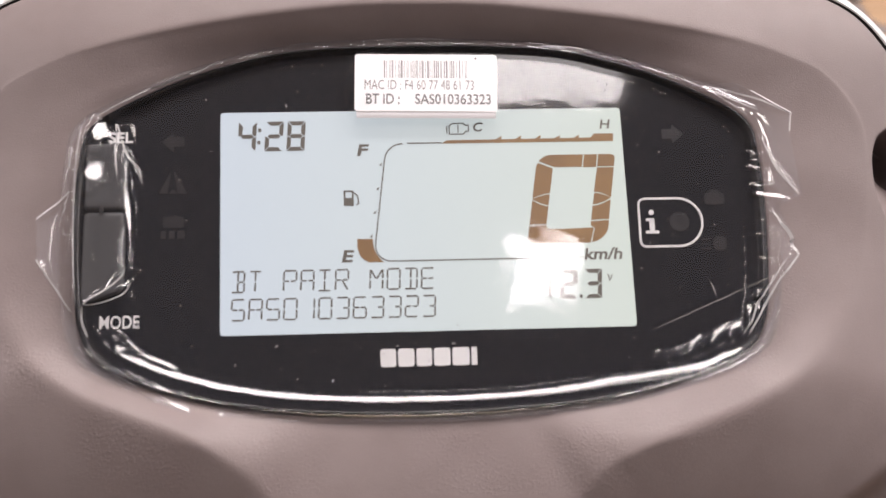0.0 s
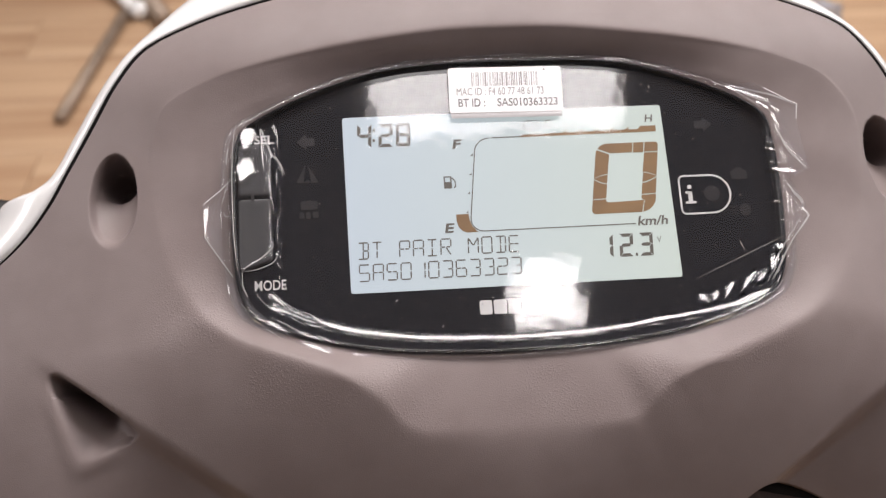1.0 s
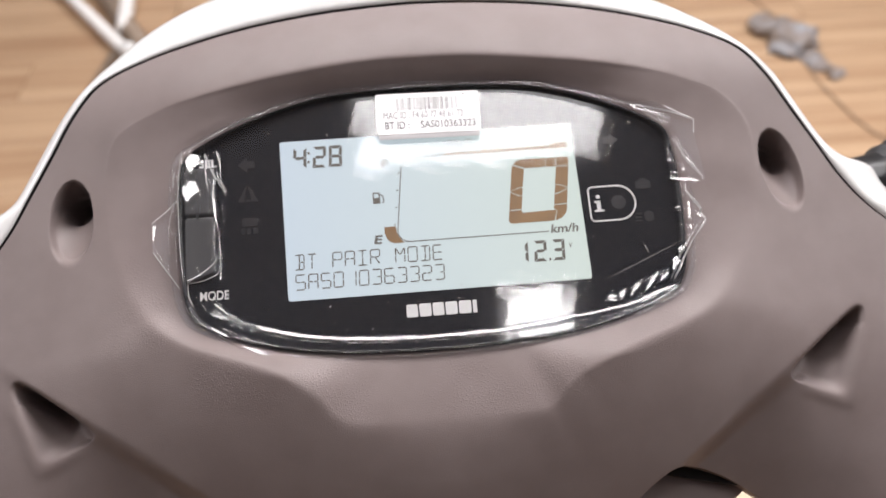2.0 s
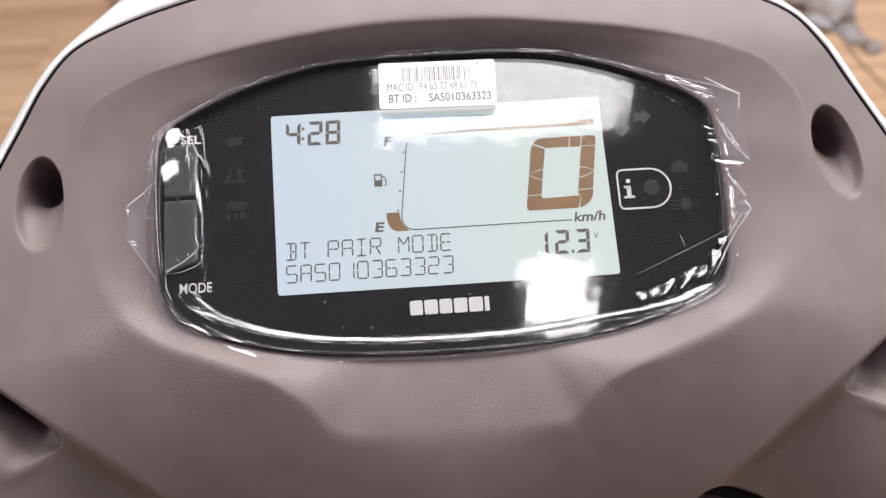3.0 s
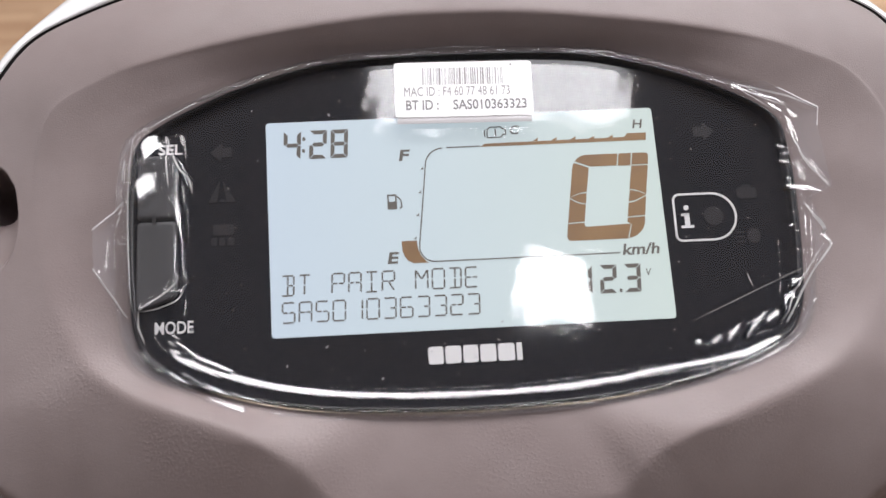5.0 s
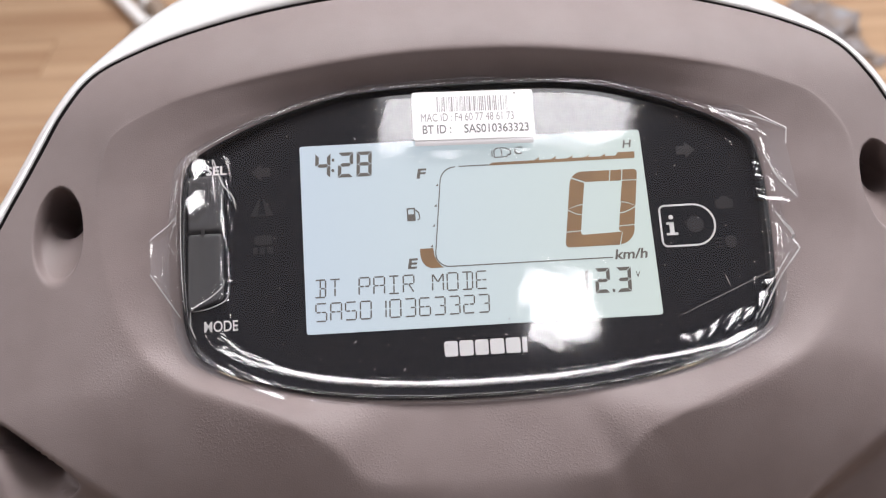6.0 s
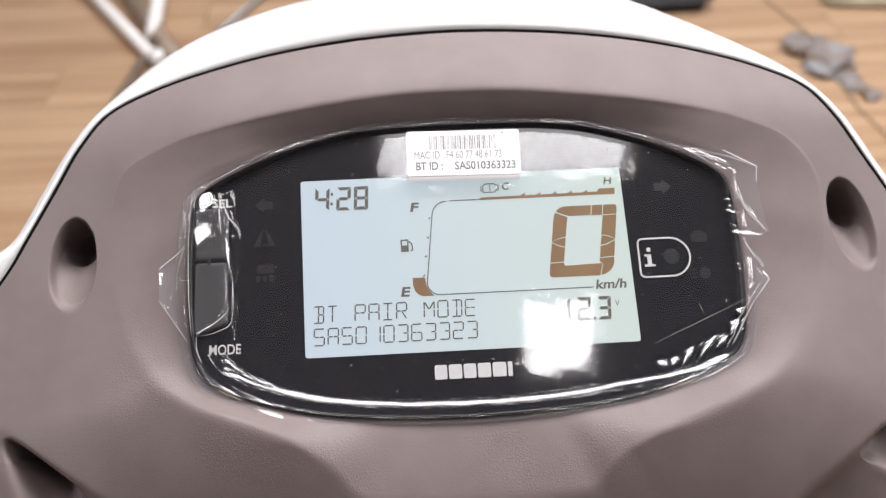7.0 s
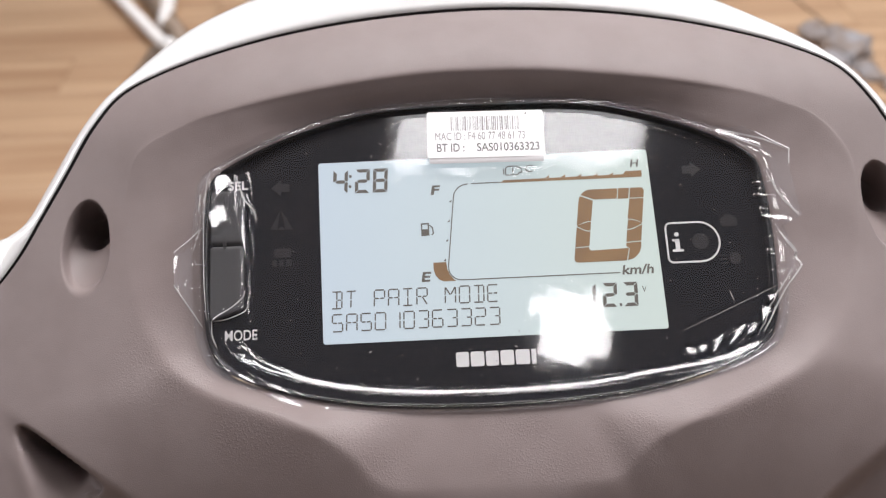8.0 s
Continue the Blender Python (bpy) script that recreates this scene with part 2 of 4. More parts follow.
def cover_height(u, v, n):
    """Screw wells, pockets and the step to the lower wings."""
    a = np.abs(u)
    # oval screw wells, deepest at the top
    x, y = (a - np.where(u < 0, 0.1222, 0.1246)) / 0.0076, (v - np.where(u < 0, 0.0055, 0.0068) + np.where(u < 0, 0, 0.42) * (a - 0.1246)) / 0.0152
    r = np.sqrt(x * x + y * y)
    trough = 0.3 + 0.7 * np.sqrt(np.clip(1 - x * x, 0, 1))
    n = n - smooth01((1.03 - r) / (0.10 + 0.25 * np.clip(-y, 0, 1))) * (0.0006 + 0.0068 * np.clip(1 + y, 0, 2)) * trough
    bore = np.hypot(x * 0.0075, (y - 0.50) * 0.0150) / 0.0056
    n = n - smooth01((1.05 - bore) / np.where(u < 0, 0.30, 0.5)) * np.where(u < 0, 0.014, 0.007)
    # the step along the slanting edge down to the neck
    s = (a - 0.074) / 0.066
    line = -0.093 + s * 0.048
    d = (line - v) * 0.81
    deep = 0.010 - 0.007 * np.clip(s / 0.75, 0, 1)
    step = smooth01((d + 0.002) / 0.007) * np.exp(-np.clip(d, 0, 1) / 0.045) * deep * smooth01((1.15 - s) / 0.4) * smooth01((s + 0.12) / 0.24)
    n = n - np.where(s > -0.3, step, 0) - 0.16 * np.clip(d, 0, 0.08) * smooth01((s + 0.04) / 0.4) * smooth01((0.165 - a) / 0.06)
    # three-cornered pocket under the step's outer end
    wide = np.where(u > 0, 0.0035, 0)
    e1, e2, e3 = d + 0.0005, (0.1425 + wide - a) + (v + 0.045) * 0.30, (v + 0.0735) - (0.131 + wide - a) * 0.42
    soft = -0.0022 * np.log(np.exp(-e1 / 0.0022) + np.exp(-e2 / 0.0022) + np.exp(-e3 / 0.0022))
    n = n - smooth01(soft / np.where(e1 < 0.006, 0.002, 0.0055)) * (0.0015 + 0.0055 * np.clip(1 - e1 / 0.021, 0, 1) + np.where(u < 0, 0.016, 0.010) * smooth01(1 - e1 / 0.012) * smooth01((a - 0.115) / 0.018))
    n = n + 0.0004 * np.exp(-((soft + 0.001) / 0.0022) ** 2) * smooth01((e1 - 0.006) / 0.006)
    return n


rings = []
inward = (c1[:, :2] - c0 * 1.004)
onward = crown(*(c1[:, :2] + 0.01 * inward).T) - crown(*c1[:, :2].T)      # the brow's own slope where the ledge meets it
rim_height = -0.004 + 0.0030 * smooth01((-c0[:, 1] - 0.015) / 0.03) + 0.0012 * smooth01((c0[:, 1] - 0.015) / 0.03)
soft_end = smooth01((np.abs(c1[:, 0]) - 0.062) / 0.040) * smooth01((c1[:, 1] + 0.004) / 0.02)      # the brow's ends run out softly
for k in range(15):
    t = k / 14
    p = np.zeros((AROUND, 3))
    p[:, :2] = c0 * 1.004 * (1 - t) + c1[:, :2] * t
    p[:, 2] = rim_height * (1 - t) + c1[:, 2] * t
    p[:, 2] += 0.75 * soft_end * (100 * onward - (c1[:, 2] - rim_height)) * (t * t - t)
    rings.append(p)
offset = c1[:, 2] - crown(c1[:, 0], c1[:, 1])
for k in range(1, 121):
    t = k / 120
    p = c1 * (1 - t) + c2 * t
    run = np.hypot(p[:, 0] - c1[:, 0], p[:, 1] - c1[:, 1])
    p[:, 2] = crown(p[:, 0], p[:, 1]) + offset * np.exp(-run / 0.022)
    p[:, 2] = cover_height(p[:, 0], p[:, 1], p[:, 2])
    rings.append(p)
rings = np.array(rings)
for _ in range(4):   # round off the crease
    rings[6:30] = 0.5 * rings[6:30] + 0.25 * (rings[5:29] + rings[7:31])
fade = (smooth01((0.054 - np.abs(c1[:, 0])) / 0.026) * (c1[:, 1] < -0.03) + 0.75 * smooth01((c1[:, 1] - 0.01) / 0.03))[None, :]
for _ in range(60):   # and lose it in the middle
    rings[5:44, :, 2] += 0.5 * fade * (0.5 * (rings[4:43, :, 2] + rings[6:45, :, 2]) - rings[5:44, :, 2])
edge = rings[-1].copy()
inner = rings[0] * (1, 1, 0) + (0, 0, -0.014)
lip = rings[-1] * (1.002, 1.002, 1) - (0, 0, 0.0008)
back = lip * (1, 1, 1) - (0, 0, 0.006)
verts, faces = sheet(np.concatenate([inner[None], rings, lip[None], back[None]]))
cover = thing("handlebar_cover", "taupe grained plastic scooter handlebar cover with screw wells", "scooter cover")
child("shell", mesh_from("shell", verts, faces, TAUPE), cover)

# black strip added in the seam, standing in for the shade of the gap
out = edge[:, :2] / np.linalg.norm(edge[:, :2], axis=1, keepdims=True)
rings = []
for w, d in ((0.0, 0.0018), (0.0005, 0.0026), (0.0011, 0.0024), (0.0016, 0.0009)):
    p = edge.copy()
    p[:, :2] += out * w
    p[:, 2] -= d
    rings.append(p)
KEEP = np.concatenate([np.nonzero(BEARING > radians(245))[0], np.nonzero(BEARING < radians(115))[0]])     # the top and the flanks; the lower side is open
strip = np.array(rings)[:, KEEP]
r, n = strip.shape[:2]
faces = [(i * n + j, i * n + j + 1, (i + 1) * n + j + 1, (i + 1) * n + j) for i in range(r - 1) for j in range(n - 1)]
verts = strip.reshape(-1, 3)
child("seam_shade", mesh_from("seam_shade", verts, faces, GAP), cover, "thin black strip standing in for the shade in the seam")

# the white front cowl beyond the seam
COWL_LEFT = [(30, 106.4, -24), (53, 103, -23), (70, 97.8, -22), (88.5, 89.5, -21), (102.9, 79.6, -20), (114.8, 67.5, -19), (125, 54.9, -18), (133.2, 41.7, -18), (139.8, 29.4, -18)]
COWL_RIGHT = [(0, 107.6, -24), (30, 106.2, -24), (52.6, 102, -23), (66.8, 96.3, -22), (87.4, 84.9, -21), (106, 73, -20), (117.6, 62.9, -19), (128.6, 49, -18), (134.8, 37.9, -18), (140.4, 26.8, -18)]
COWL_LOW = [(146.6, 17.6, -19), (154, 13, -21), (161, 11.5, -24), (166, 9.5, -27), (170, 3, -30), (179, -5, -34), (200, -16, -40), (226, -70, -45), (222, -160, -60), (130, -150, -60),
            (95, -125, -60), (76, -115, -60), (62, -128, -60), (52, -144, -60), (40, -165, -60)]
COWL = COWL_RIGHT + COWL_LOW + [(0, -170, -60)] + [(-x, y, n) for x, y, n in (COWL_LEFT + COWL_LOW)[::-1]]
c3 = closed(np.array(COWL) * 0.001 + (*MIDDLE, 0), AROUND, want=BEARING)
start = edge.copy()
start[:, :2] += out * 0.0016
rings = [start - (0, 0, 0.006), start - (0, 0, 0.0014), start + np.column_stack([out * 0.0003, np.full(AROUND, -0.0006)])]
for k in range(1, 17):
    a = k / 16 * np.pi / 2
    p = start * (1 - np.sin(a)) + c3 * np.sin(a)
    p[:, 2] = (start[:, 2] - 0.0006) * np.cos(a) + c3[:, 2] * (1 - np.cos(a))
    rings.append(p)
for k in range(1, 7):
    rings.append(c3 * (1 - 0.012 * k, 1 - 0.012 * k, 1) - (0, 0, 0.02 * k))
rings = np.array(rings)
strip = rings[:, KEEP]
r, n = strip.shape[:2]
faces = [(i * n + j, i * n + j + 1, (i + 1) * n + j + 1, (i + 1) * n + j) for i in range(r - 1) for j in range(n - 1)]
cowl = thing("front_cowl", "glossy pearl white painted scooter front cowl", "scooter cowl")
child("shell", mesh_from("shell", strip.reshape(-1, 3), faces, WHITE), cowl)

# screws sunk in the wells
for su, sv in ((-0.1222, 0.0125), (0.1258, 0.0155)):
    bm = bmesh.new()
    bmesh.ops.create_cone(bm, cap_ends=True, segments=24, radius1=0.0042, radius2=0.0034, depth=0.002, matrix=Matrix.Translation((su, sv, -0.036)))
    for turn in (0, 90):
        cut = Matrix.Translation((su, sv, -0.0349)) @ Matrix.Rotation(radians(turn + 20), 4, "Z") @ Matrix.Diagonal((0.0046, 0.0009, 0.0004, 1))
        bmesh.ops.create_cube(bm, size=1, matrix=cut)
    part("screw", bm, STEEL, cover, "dull steel cross-head screw")

# the leg shield's upper panel behind and below the cover
SHIELD = [(0, -70), (60, -76), (82, -86), (97, -91), (106, -100), (88, -113), (60, -150), (50, -230), (0, -240)]
half = [(x, y, -34 - 0.12 * max(0, -90 - y)) for x, y in SHIELD]
ring = closed(mirrored(half) + np.array((0, 0.15, 0)), 240) - (0, 0.15, 0)
mid = ring.mean(0)
rings = np.array([mid + (ring - mid) * s - (0, 0, d) for s, d in ((0.05, -0.002), (0.5, -0.002), (0.9, -0.001), (0.985, 0), (1.0, 0.002), (1.0, 0.02))])
verts, faces = sheet(rings)
verts = list(verts) + [mid + Vector((0, 0, 0.002))]
faces += [(j, (j + 1) % 240, len(verts) - 1)[::-1] for j in range(240)]
shield = thing("leg_shield", "dark taupe plastic leg shield below the handlebar cover", "scooter panel")
child("panel", mesh_from("panel", verts, faces, TAUPE), shield)
for side in (-1, 1):
    slit = bmesh.new()
    m = Matrix.Translation((side * 0.088, -0.0945, -0.0318)) @ Matrix.Rotation(radians(side * -13), 4, "Z") @ Matrix.Diagonal((0.030, 0.0042, 0.003, 1))
    bmesh.ops.create_cube(slit, size=1, matrix=m)
    part("slot", slit, GAP, shield, "narrow black slot")

# rubber grips on the bar ends
def grip(side):
    """A ribbed grip from the cowl's flank outwards."""
    g = thing("handle_grip", "ribbed black rubber handlebar grip", "handle grip", group="handle grips")
    axis = Vector((side * 0.94, 0.20, -0.2)).normalized()
    foot = Vector((0.180 if side > 0 else -0.198, 0.0145, -0.052))
    rot = axis.to_track_quat("Z", "Y").to_matrix().to_4x4()
    rows = []
    for k in range(97):
        s = k / 96
        z = s * 0.125
        rad = 0.0165 + 0.0022 * (0.5 + 0.5 * math.cos(k * math.pi / 4))
        rad *= min(1, 0.35 + 0.65 * math.sqrt(s / 0.3))
        if s > 0.97:
            rad *= 1 - (s - 0.97) * 12
        a = np.linspace(0, 2 * np.pi, 40, endpoint=False)
        rows.append(np.stack([rad * np.cos(a), rad * np.sin(a), np.full(40, z)], 1))
    start = rows[0] * (0.6, 0.6, 1)
    rows = np.array([start] + rows)
    m = np.array(Matrix.Translation(foot) @ rot)
    pts = rows.reshape(-1, 3) @ m[:3, :3].T + m[:3, 3]
    _, faces = sheet(rows)
    child("sleeve", mesh_from("sleeve", pts, faces, RUBBER), g)
    bm = bmesh.new()
    bmesh.ops.create_cone(bm, cap_ends=True, segments=32, radius1=0.0105, radius2=0.0105, depth=0.24, matrix=Matrix.Translation(foot + axis * 0.0) @ rot)
    part("bar_tube", bm, BLACK, g, "black steel bar tube", True)
    return g


for side in (-1, 1):
    grip(side)

# the cream front apron, down to the floor
rows = []
for k in range(31):
    if k < 12:        # a shallow top, then the front falls to the floor
        y, z = 0.34 - 0.40 * k / 11, 0.70 - 0.07 * (k / 11) ** 2
    else:
        y, z = -0.06 - 0.03 * math.sin((k - 11) / 19 * math.pi), 0.63 * (1 - (k - 11) / 19)
    half_w = 0.25 + 0.04 * math.sin(math.pi * min(1, k / 24)) - 0.07 * max(0, k - 24) / 6
    x = np.linspace(-1, 1, 41)
    rows.append(np.stack([x * half_w, y + 0.05 * x ** 2, z - 0.03 * x ** 4], 1))
rows = np.array(rows)
r, n = rows.shape[:2]
faces = [(i * n + j, (i + 1) * n + j, (i + 1) * n + j + 1, i * n + j + 1) for i in range(r - 1) for j in range(n - 1)]
apron = thing("front_apron", "smooth cream painted scooter apron standing below the bars", "scooter panel", Matrix.Identity(4))
me = mesh_from("panel", rows.reshape(-1, 3), faces, CREAM)
panel = child("panel", me, apron)
panel.modifiers.new("thickness", "SOLIDIFY").thickness = 0.004

# ---- the instrument cluster ----
MM = 0.001
cluster = thing("instrument_cluster", "black glossy digital instrument cluster with a lit display", "instrument cluster")
o = closed(mirrored(CLUSTER), 360)
PROFILE = [(1.0, -0.014), (1.0, -0.004), (0.9985, -0.0012), (0.993, 0.0004), (0.985, 0.0008), (0.977, 0.0003), (0.970, -0.0012), (0.9695, -0.002)]
rings = np.array([np.column_stack([o * s, np.full(360, h)]) for s, h in PROFILE])
verts, faces = sheet(rings[::-1])
child("rim", mesh_from("rim", verts, faces, RIM), cluster, "glossy black plastic rim")
rings = np.array([np.column_stack([o * s, np.full(360, -0.0016)]) for s in (0.02, 0.4, 0.8, 0.975)])
verts, faces = sheet(rings)
verts = list(verts) + [(0, 0, -0.0016)]
faces += [(j, (j + 1) % 360, len(verts) - 1)[::-1] for j in range(360)]
face = child("face_panel", mesh_from("face_panel", verts, faces, GLOSS), cluster, "smoked glossy face panel")

LCD = material("lit_display", (0.20, 0.225, 0.22), 0.35)
l_tex, l_sep = node(LCD, "ShaderNodeTexCoord"), node(LCD, "ShaderNodeSeparateXYZ")
l_map, l_ramp = node(LCD, "ShaderNodeMapRange"), node(LCD, "ShaderNodeValToRGB")
l_map.inputs["From Min"].default_value, l_map.inputs["From Max"].default_value = -0.05, 0.05
l_ramp.color_ramp.elements[0].color, l_ramp.color_ramp.elements[1].color = (0.67, 0.80, 0.93, 1), (0.75, 0.87, 0.80, 1)
link(LCD, l_tex, "Object", l_sep, "Vector")
link(LCD, l_sep, "X", l_map, "Value")
link(LCD, l_map, "Result", l_ramp, "Fac")
link(LCD, l_ramp, "Color", shader(LCD), "Emission Color")
shader(LCD).inputs["Emission Strength"].default_value = 0.575
shader(LCD).inputs["Specular IOR Level"].default_value = 0.1


def prism(bm, pts, n0, n1):
    """A flat polygon (in millimetres) with a little thickness."""
    area = sum(p[0] * q[1] - q[0] * p[1] for p, q in zip(pts, list(pts[1:]) + [pts[0]]))
    pts = list(pts) if area > 0 else list(pts)[::-1]
    lo = [bm.verts.new((p[0] * MM, p[1] * MM, n0)) for p in pts]
    hi = [bm.verts.new((p[0] * MM, p[1] * MM, n1)) for p in pts]
    bm.faces.new(hi)
    for i in range(len(pts)):
        j = (i + 1) % len(pts)
        bm.faces.new((lo[i], lo[j], hi[j], hi[i]))


def rounded(x0, y0, x1, y1, r, steps=6):
    out = []
    for cx, cy, a0 in ((x1 - r, y1 - r, 0), (x0 + r, y1 - r, 90), (x0 + r, y0 + r, 180), (x1 - r, y0 + r, 270)):
        for k in range(steps + 1):
            a = radians(a0 + 90 * k / steps)
            out.append((cx + r * math.cos(a), cy + r * math.sin(a)))
    return out


def settled(x, y):
    """The display sits a hair askew behind the face panel."""
    return 0.2 + 1.0094 * x - 0.0145 * y, 0.22 + 1.002 * y


def flat_part(name, polys, mat, parent, n0, n1, label=""):
    bm = bmesh.new()
    for p in polys:
        prism(bm, [settled(*q) for q in p] if name == "display" or parent.name == "display" else p, n0, n1)
    return part(name, bm, mat, parent, label)


def written(name, body, x0, y0, x1, y1, n, mat, parent, bold=0.0, slant=0.0, label=""):
    """Lettering that fills a box (millimetres) on the panel."""
    curve = bpy.data.curves.new(name, "FONT")
    curve.body, curve.size, curve.offset, curve.extrude, curve.resolution_u = body, 1.0, bold, 0.01, 4
    tmp = new("lettering", curve)
    bpy.context.view_layer.update()
    me = bpy.data.meshes.new_from_object(tmp.evaluated_get(bpy.context.evaluated_depsgraph_get()))
    bpy.data.objects.remove(tmp)
    bpy.data.curves.remove(curve)
    co = np.empty(len(me.vertices) * 3)
    me.vertices.foreach_get("co", co)
    co = co.reshape(-1, 3)
    lo, hi = co.min(0), co.max(0)
    q = (co - lo) / (hi - lo)
    out = np.stack([x0 + q[:, 0] * (x1 - x0) + slant * (q[:, 1] - 0.5) * (y1 - y0), y0 + q[:, 1] * (y1 - y0), (q[:, 2] - 0.5) * 0.06], 1) * MM
    if parent.name == "display":
        out[:, 0], out[:, 1] = settled(out[:, 0] / MM, out[:, 1] / MM)
        out[:, :2] *= MM
    out[:, 2] += n
    me.vertices.foreach_set("co", out.ravel())
    me.materials.clear()
    me.materials.append(mat)
    me.name = name
    return child(name, me, parent, label)


display = flat_part("display", [rounded(-50, -28, 50, 27.7, 0.9)], LCD, cluster, -0.002, -0.00145, "pale blue-green backlit liquid crystal display")
SEG_LOW, SEG_TOP = -0.0015, -0.0013


def bar(p, q, w, gap=0.25):
    """One straight stroke from p to q."""
    d = np.array(q, float) - p
    length = np.hypot(*d)
    d /= length
    s = np.array((-d[1], d[0])) * w / 2
    a, b = np.array(p) + d * gap, np.array(q) - d * gap
    return [tuple(a + s), tuple(b + s), tuple(b - s), tuple(a - s)]


SEVEN = {"0": "abcdef", "1": "bc", "2": "abged", "3": "abgcd", "4": "fgbc", "8": "abcdefg"}
FOURTEEN = {"B": "adilbch", "D": "adilbc", "T": "ail", "P": "abefgh", "A": "abcefgh", "I": "adil", "R": "abefghm", "M": "efbcxy", "O": "abcdef", "E": "adefgh",
            "S": "afghcd", "0": "abcdef", "1": "bc", "3": "abcdh", "6": "afedcgh", "2": "abhged"}


def glyph(ch, x, y, w, h, thick, lean, table):
    """Polygons of one character whose lower left corner is (x, y)."""
    p = {"tl": (0, h), "tr": (w, h), "ml": (0, h / 2), "mr": (w, h / 2), "bl": (0, 0), "br": (w, 0), "tm": (w / 2, h), "mm": (w / 2, h / 2), "bm": (w / 2, 0)}
    p = {k: (x + a + lean * b, y + b) for k, (a, b) in p.items()}
    if table is SEVEN:      # mitred ends, thin gaps between the segments
        g, m, t = 0.13, h / 2, thick
        low, high = m - t / 2, m + t / 2
        shapes = {"a": [(g, h), (w - g, h), (w - t - g, h - t), (t + g, h - t)], "d": [(g, 0), (t + g, t), (w - t - g, t), (w - g, 0)],
                  "f": [(0, h - g), (t, h - t - g), (t, high + g), (t / 2, m + g), (0, m + g)], "e": [(0, g), (0, m - g), (t / 2, m - g), (t, low - g), (t, t + g)],
                  "b": [(w, h - g), (w, m + g), (w - t / 2, m + g), (w - t, high + g), (w - t, h - t - g)], "c": [(w, g), (w - t, t + g), (w - t, low - g), (w - t / 2, m - g), (w, m - g)],
                  "g": [(t / 2 + g, m), (t + g, high), (w - t - g, high), (w - t / 2 - g, m), (w - t - g, low), (t + g, low)]}
        return [[(x + a + lean * b, y + b) for a, b in shapes[k]] for k in table[ch]]
    ends = {"a": "tl tr", "b": "tr mr", "c": "mr br", "d": "bl br", "e": "ml bl", "f": "tl ml", "g": "ml mm", "h": "mm mr",
            "i": "tm mm", "l": "mm bm", "x": "tl mm", "y": "tr mm", "m": "mm br"}
    return [bar(p[e.split()[0]], p[e.split()[1]], thick, 0.2) for k in table[ch] for e in (ends[k],)]


# the clock, the two text rows and the voltage
for ch, x in (("4", -45.4), ("2", -38.8), ("8", -33.4)):
    flat_part("digit", glyph(ch, x - 0.45, 17.6, 4.4, 7.6, 1.0, 0.06, SEVEN), SEGMENT, display, SEG_LOW, SEG_TOP)
flat_part("colon", [rounded(-40.75, 22.6, -40.0, 23.5, 0.2), rounded(-40.95, 19.4, -40.2, 20.3, 0.2)], SEGMENT, display, SEG_LOW, SEG_TOP)
for row, y in (("BT PAIR MODE", -17.6), ("SAS010363323", -24.4)):
    for k, ch in enumerate(row):
        if ch != " ":
            flat_part("character", glyph(ch, -47.35 + k * 4.14, y, 3.0, 5.0, 0.38, 0.05, FOURTEEN), SEGMENT, display, SEG_LOW, SEG_TOP)
for ch, x in (("1", 25.9), ("2", 32.1), ("3", 38.2)):
    flat_part("digit", glyph(ch, x - 0.45, -20.9, 4.2, 7.2, 1.0, 0.06, SEVEN), SEGMENT, display, SEG_LOW, SEG_TOP)
flat_part("decimal_point", [rounded(36.5, -20.8, 37.2, -19.9, 0.2)], SEGMENT, display, SEG_LOW, SEG_TOP)
written("unit_letter", "V", 43.6, -16.9, 44.9, -15.1, -0.00135, SEGMENT, display, 0.0, 0.1)
written("unit_letters", "km/h", 38.6, -11.4, 47.8, -8.4, -0.00135, SEGMENT, display, 0.02, 0.2)
for ch, x0, y0, x1, y1 in (("F", -16.2, 16.0, -13.8, 19.0), ("E", -20.5, -10.8, -18.0, -7.8), ("C", 12.6, 21.9, 14.9, 24.3), ("H", 44.7, 22.2, 47.0, 24.6)):
    written("gauge_letter", ch, x0, y0, x1, y1, -0.00135, SEGMENT, display, 0.03 if ch in "FE" else 0.015, 0.2)

# the gauge frame, a thin line with two rounded corners
line = [(4.5, 19.1), (-4.0, 19.1)]
for k in range(9):
    a = radians(90 + 80 * k / 8)
    line.append((-5.2 + 4.6 * math.cos(a), 14.4 + 4.6 * math.sin(a)))
for k in range(9):
    a = radians(172 + 96 * k / 8)
    line.append((-8.8 + 3.8 * math.cos(a), -6.9 + 3.8 * math.sin(a)))
line.append((37.6, -10.7))
flat_part("gauge_frame", [bar(line[i], line[i + 1], 0.3, -0.08) for i in range(len(line) - 1) if i != 1], SEGMENT, display, SEG_LOW, SEG_TOP)
flat_part("temperature_bar", [[(4.6, 18.9), (47.6, 18.9), (47.8, 20.9), (42.9, 20.9), (42.0, 19.9), (5.8, 19.7)]]
          + [[(x - 0.9, 19.85), (x + 0.4, 19.85), (x + 0.6, 20.7)] for x in (19.1, 24.0, 28.9, 33.8, 38.6)], SEGMENT_BROWN, display, SEG_LOW, SEG_TOP)
for x, y in ((-10.7, 13.7), (-11.6, 7.5), (-12.5, 1.5), (-13.5, -4.5)):
    flat_part("fuel_tick", [[(x - 0.45, y - 0.2), (x + 0.25, y - 0.3), (x + 0.3, y + 0.5)]], SEGMENT, display, SEG_LOW, SEG_TOP)
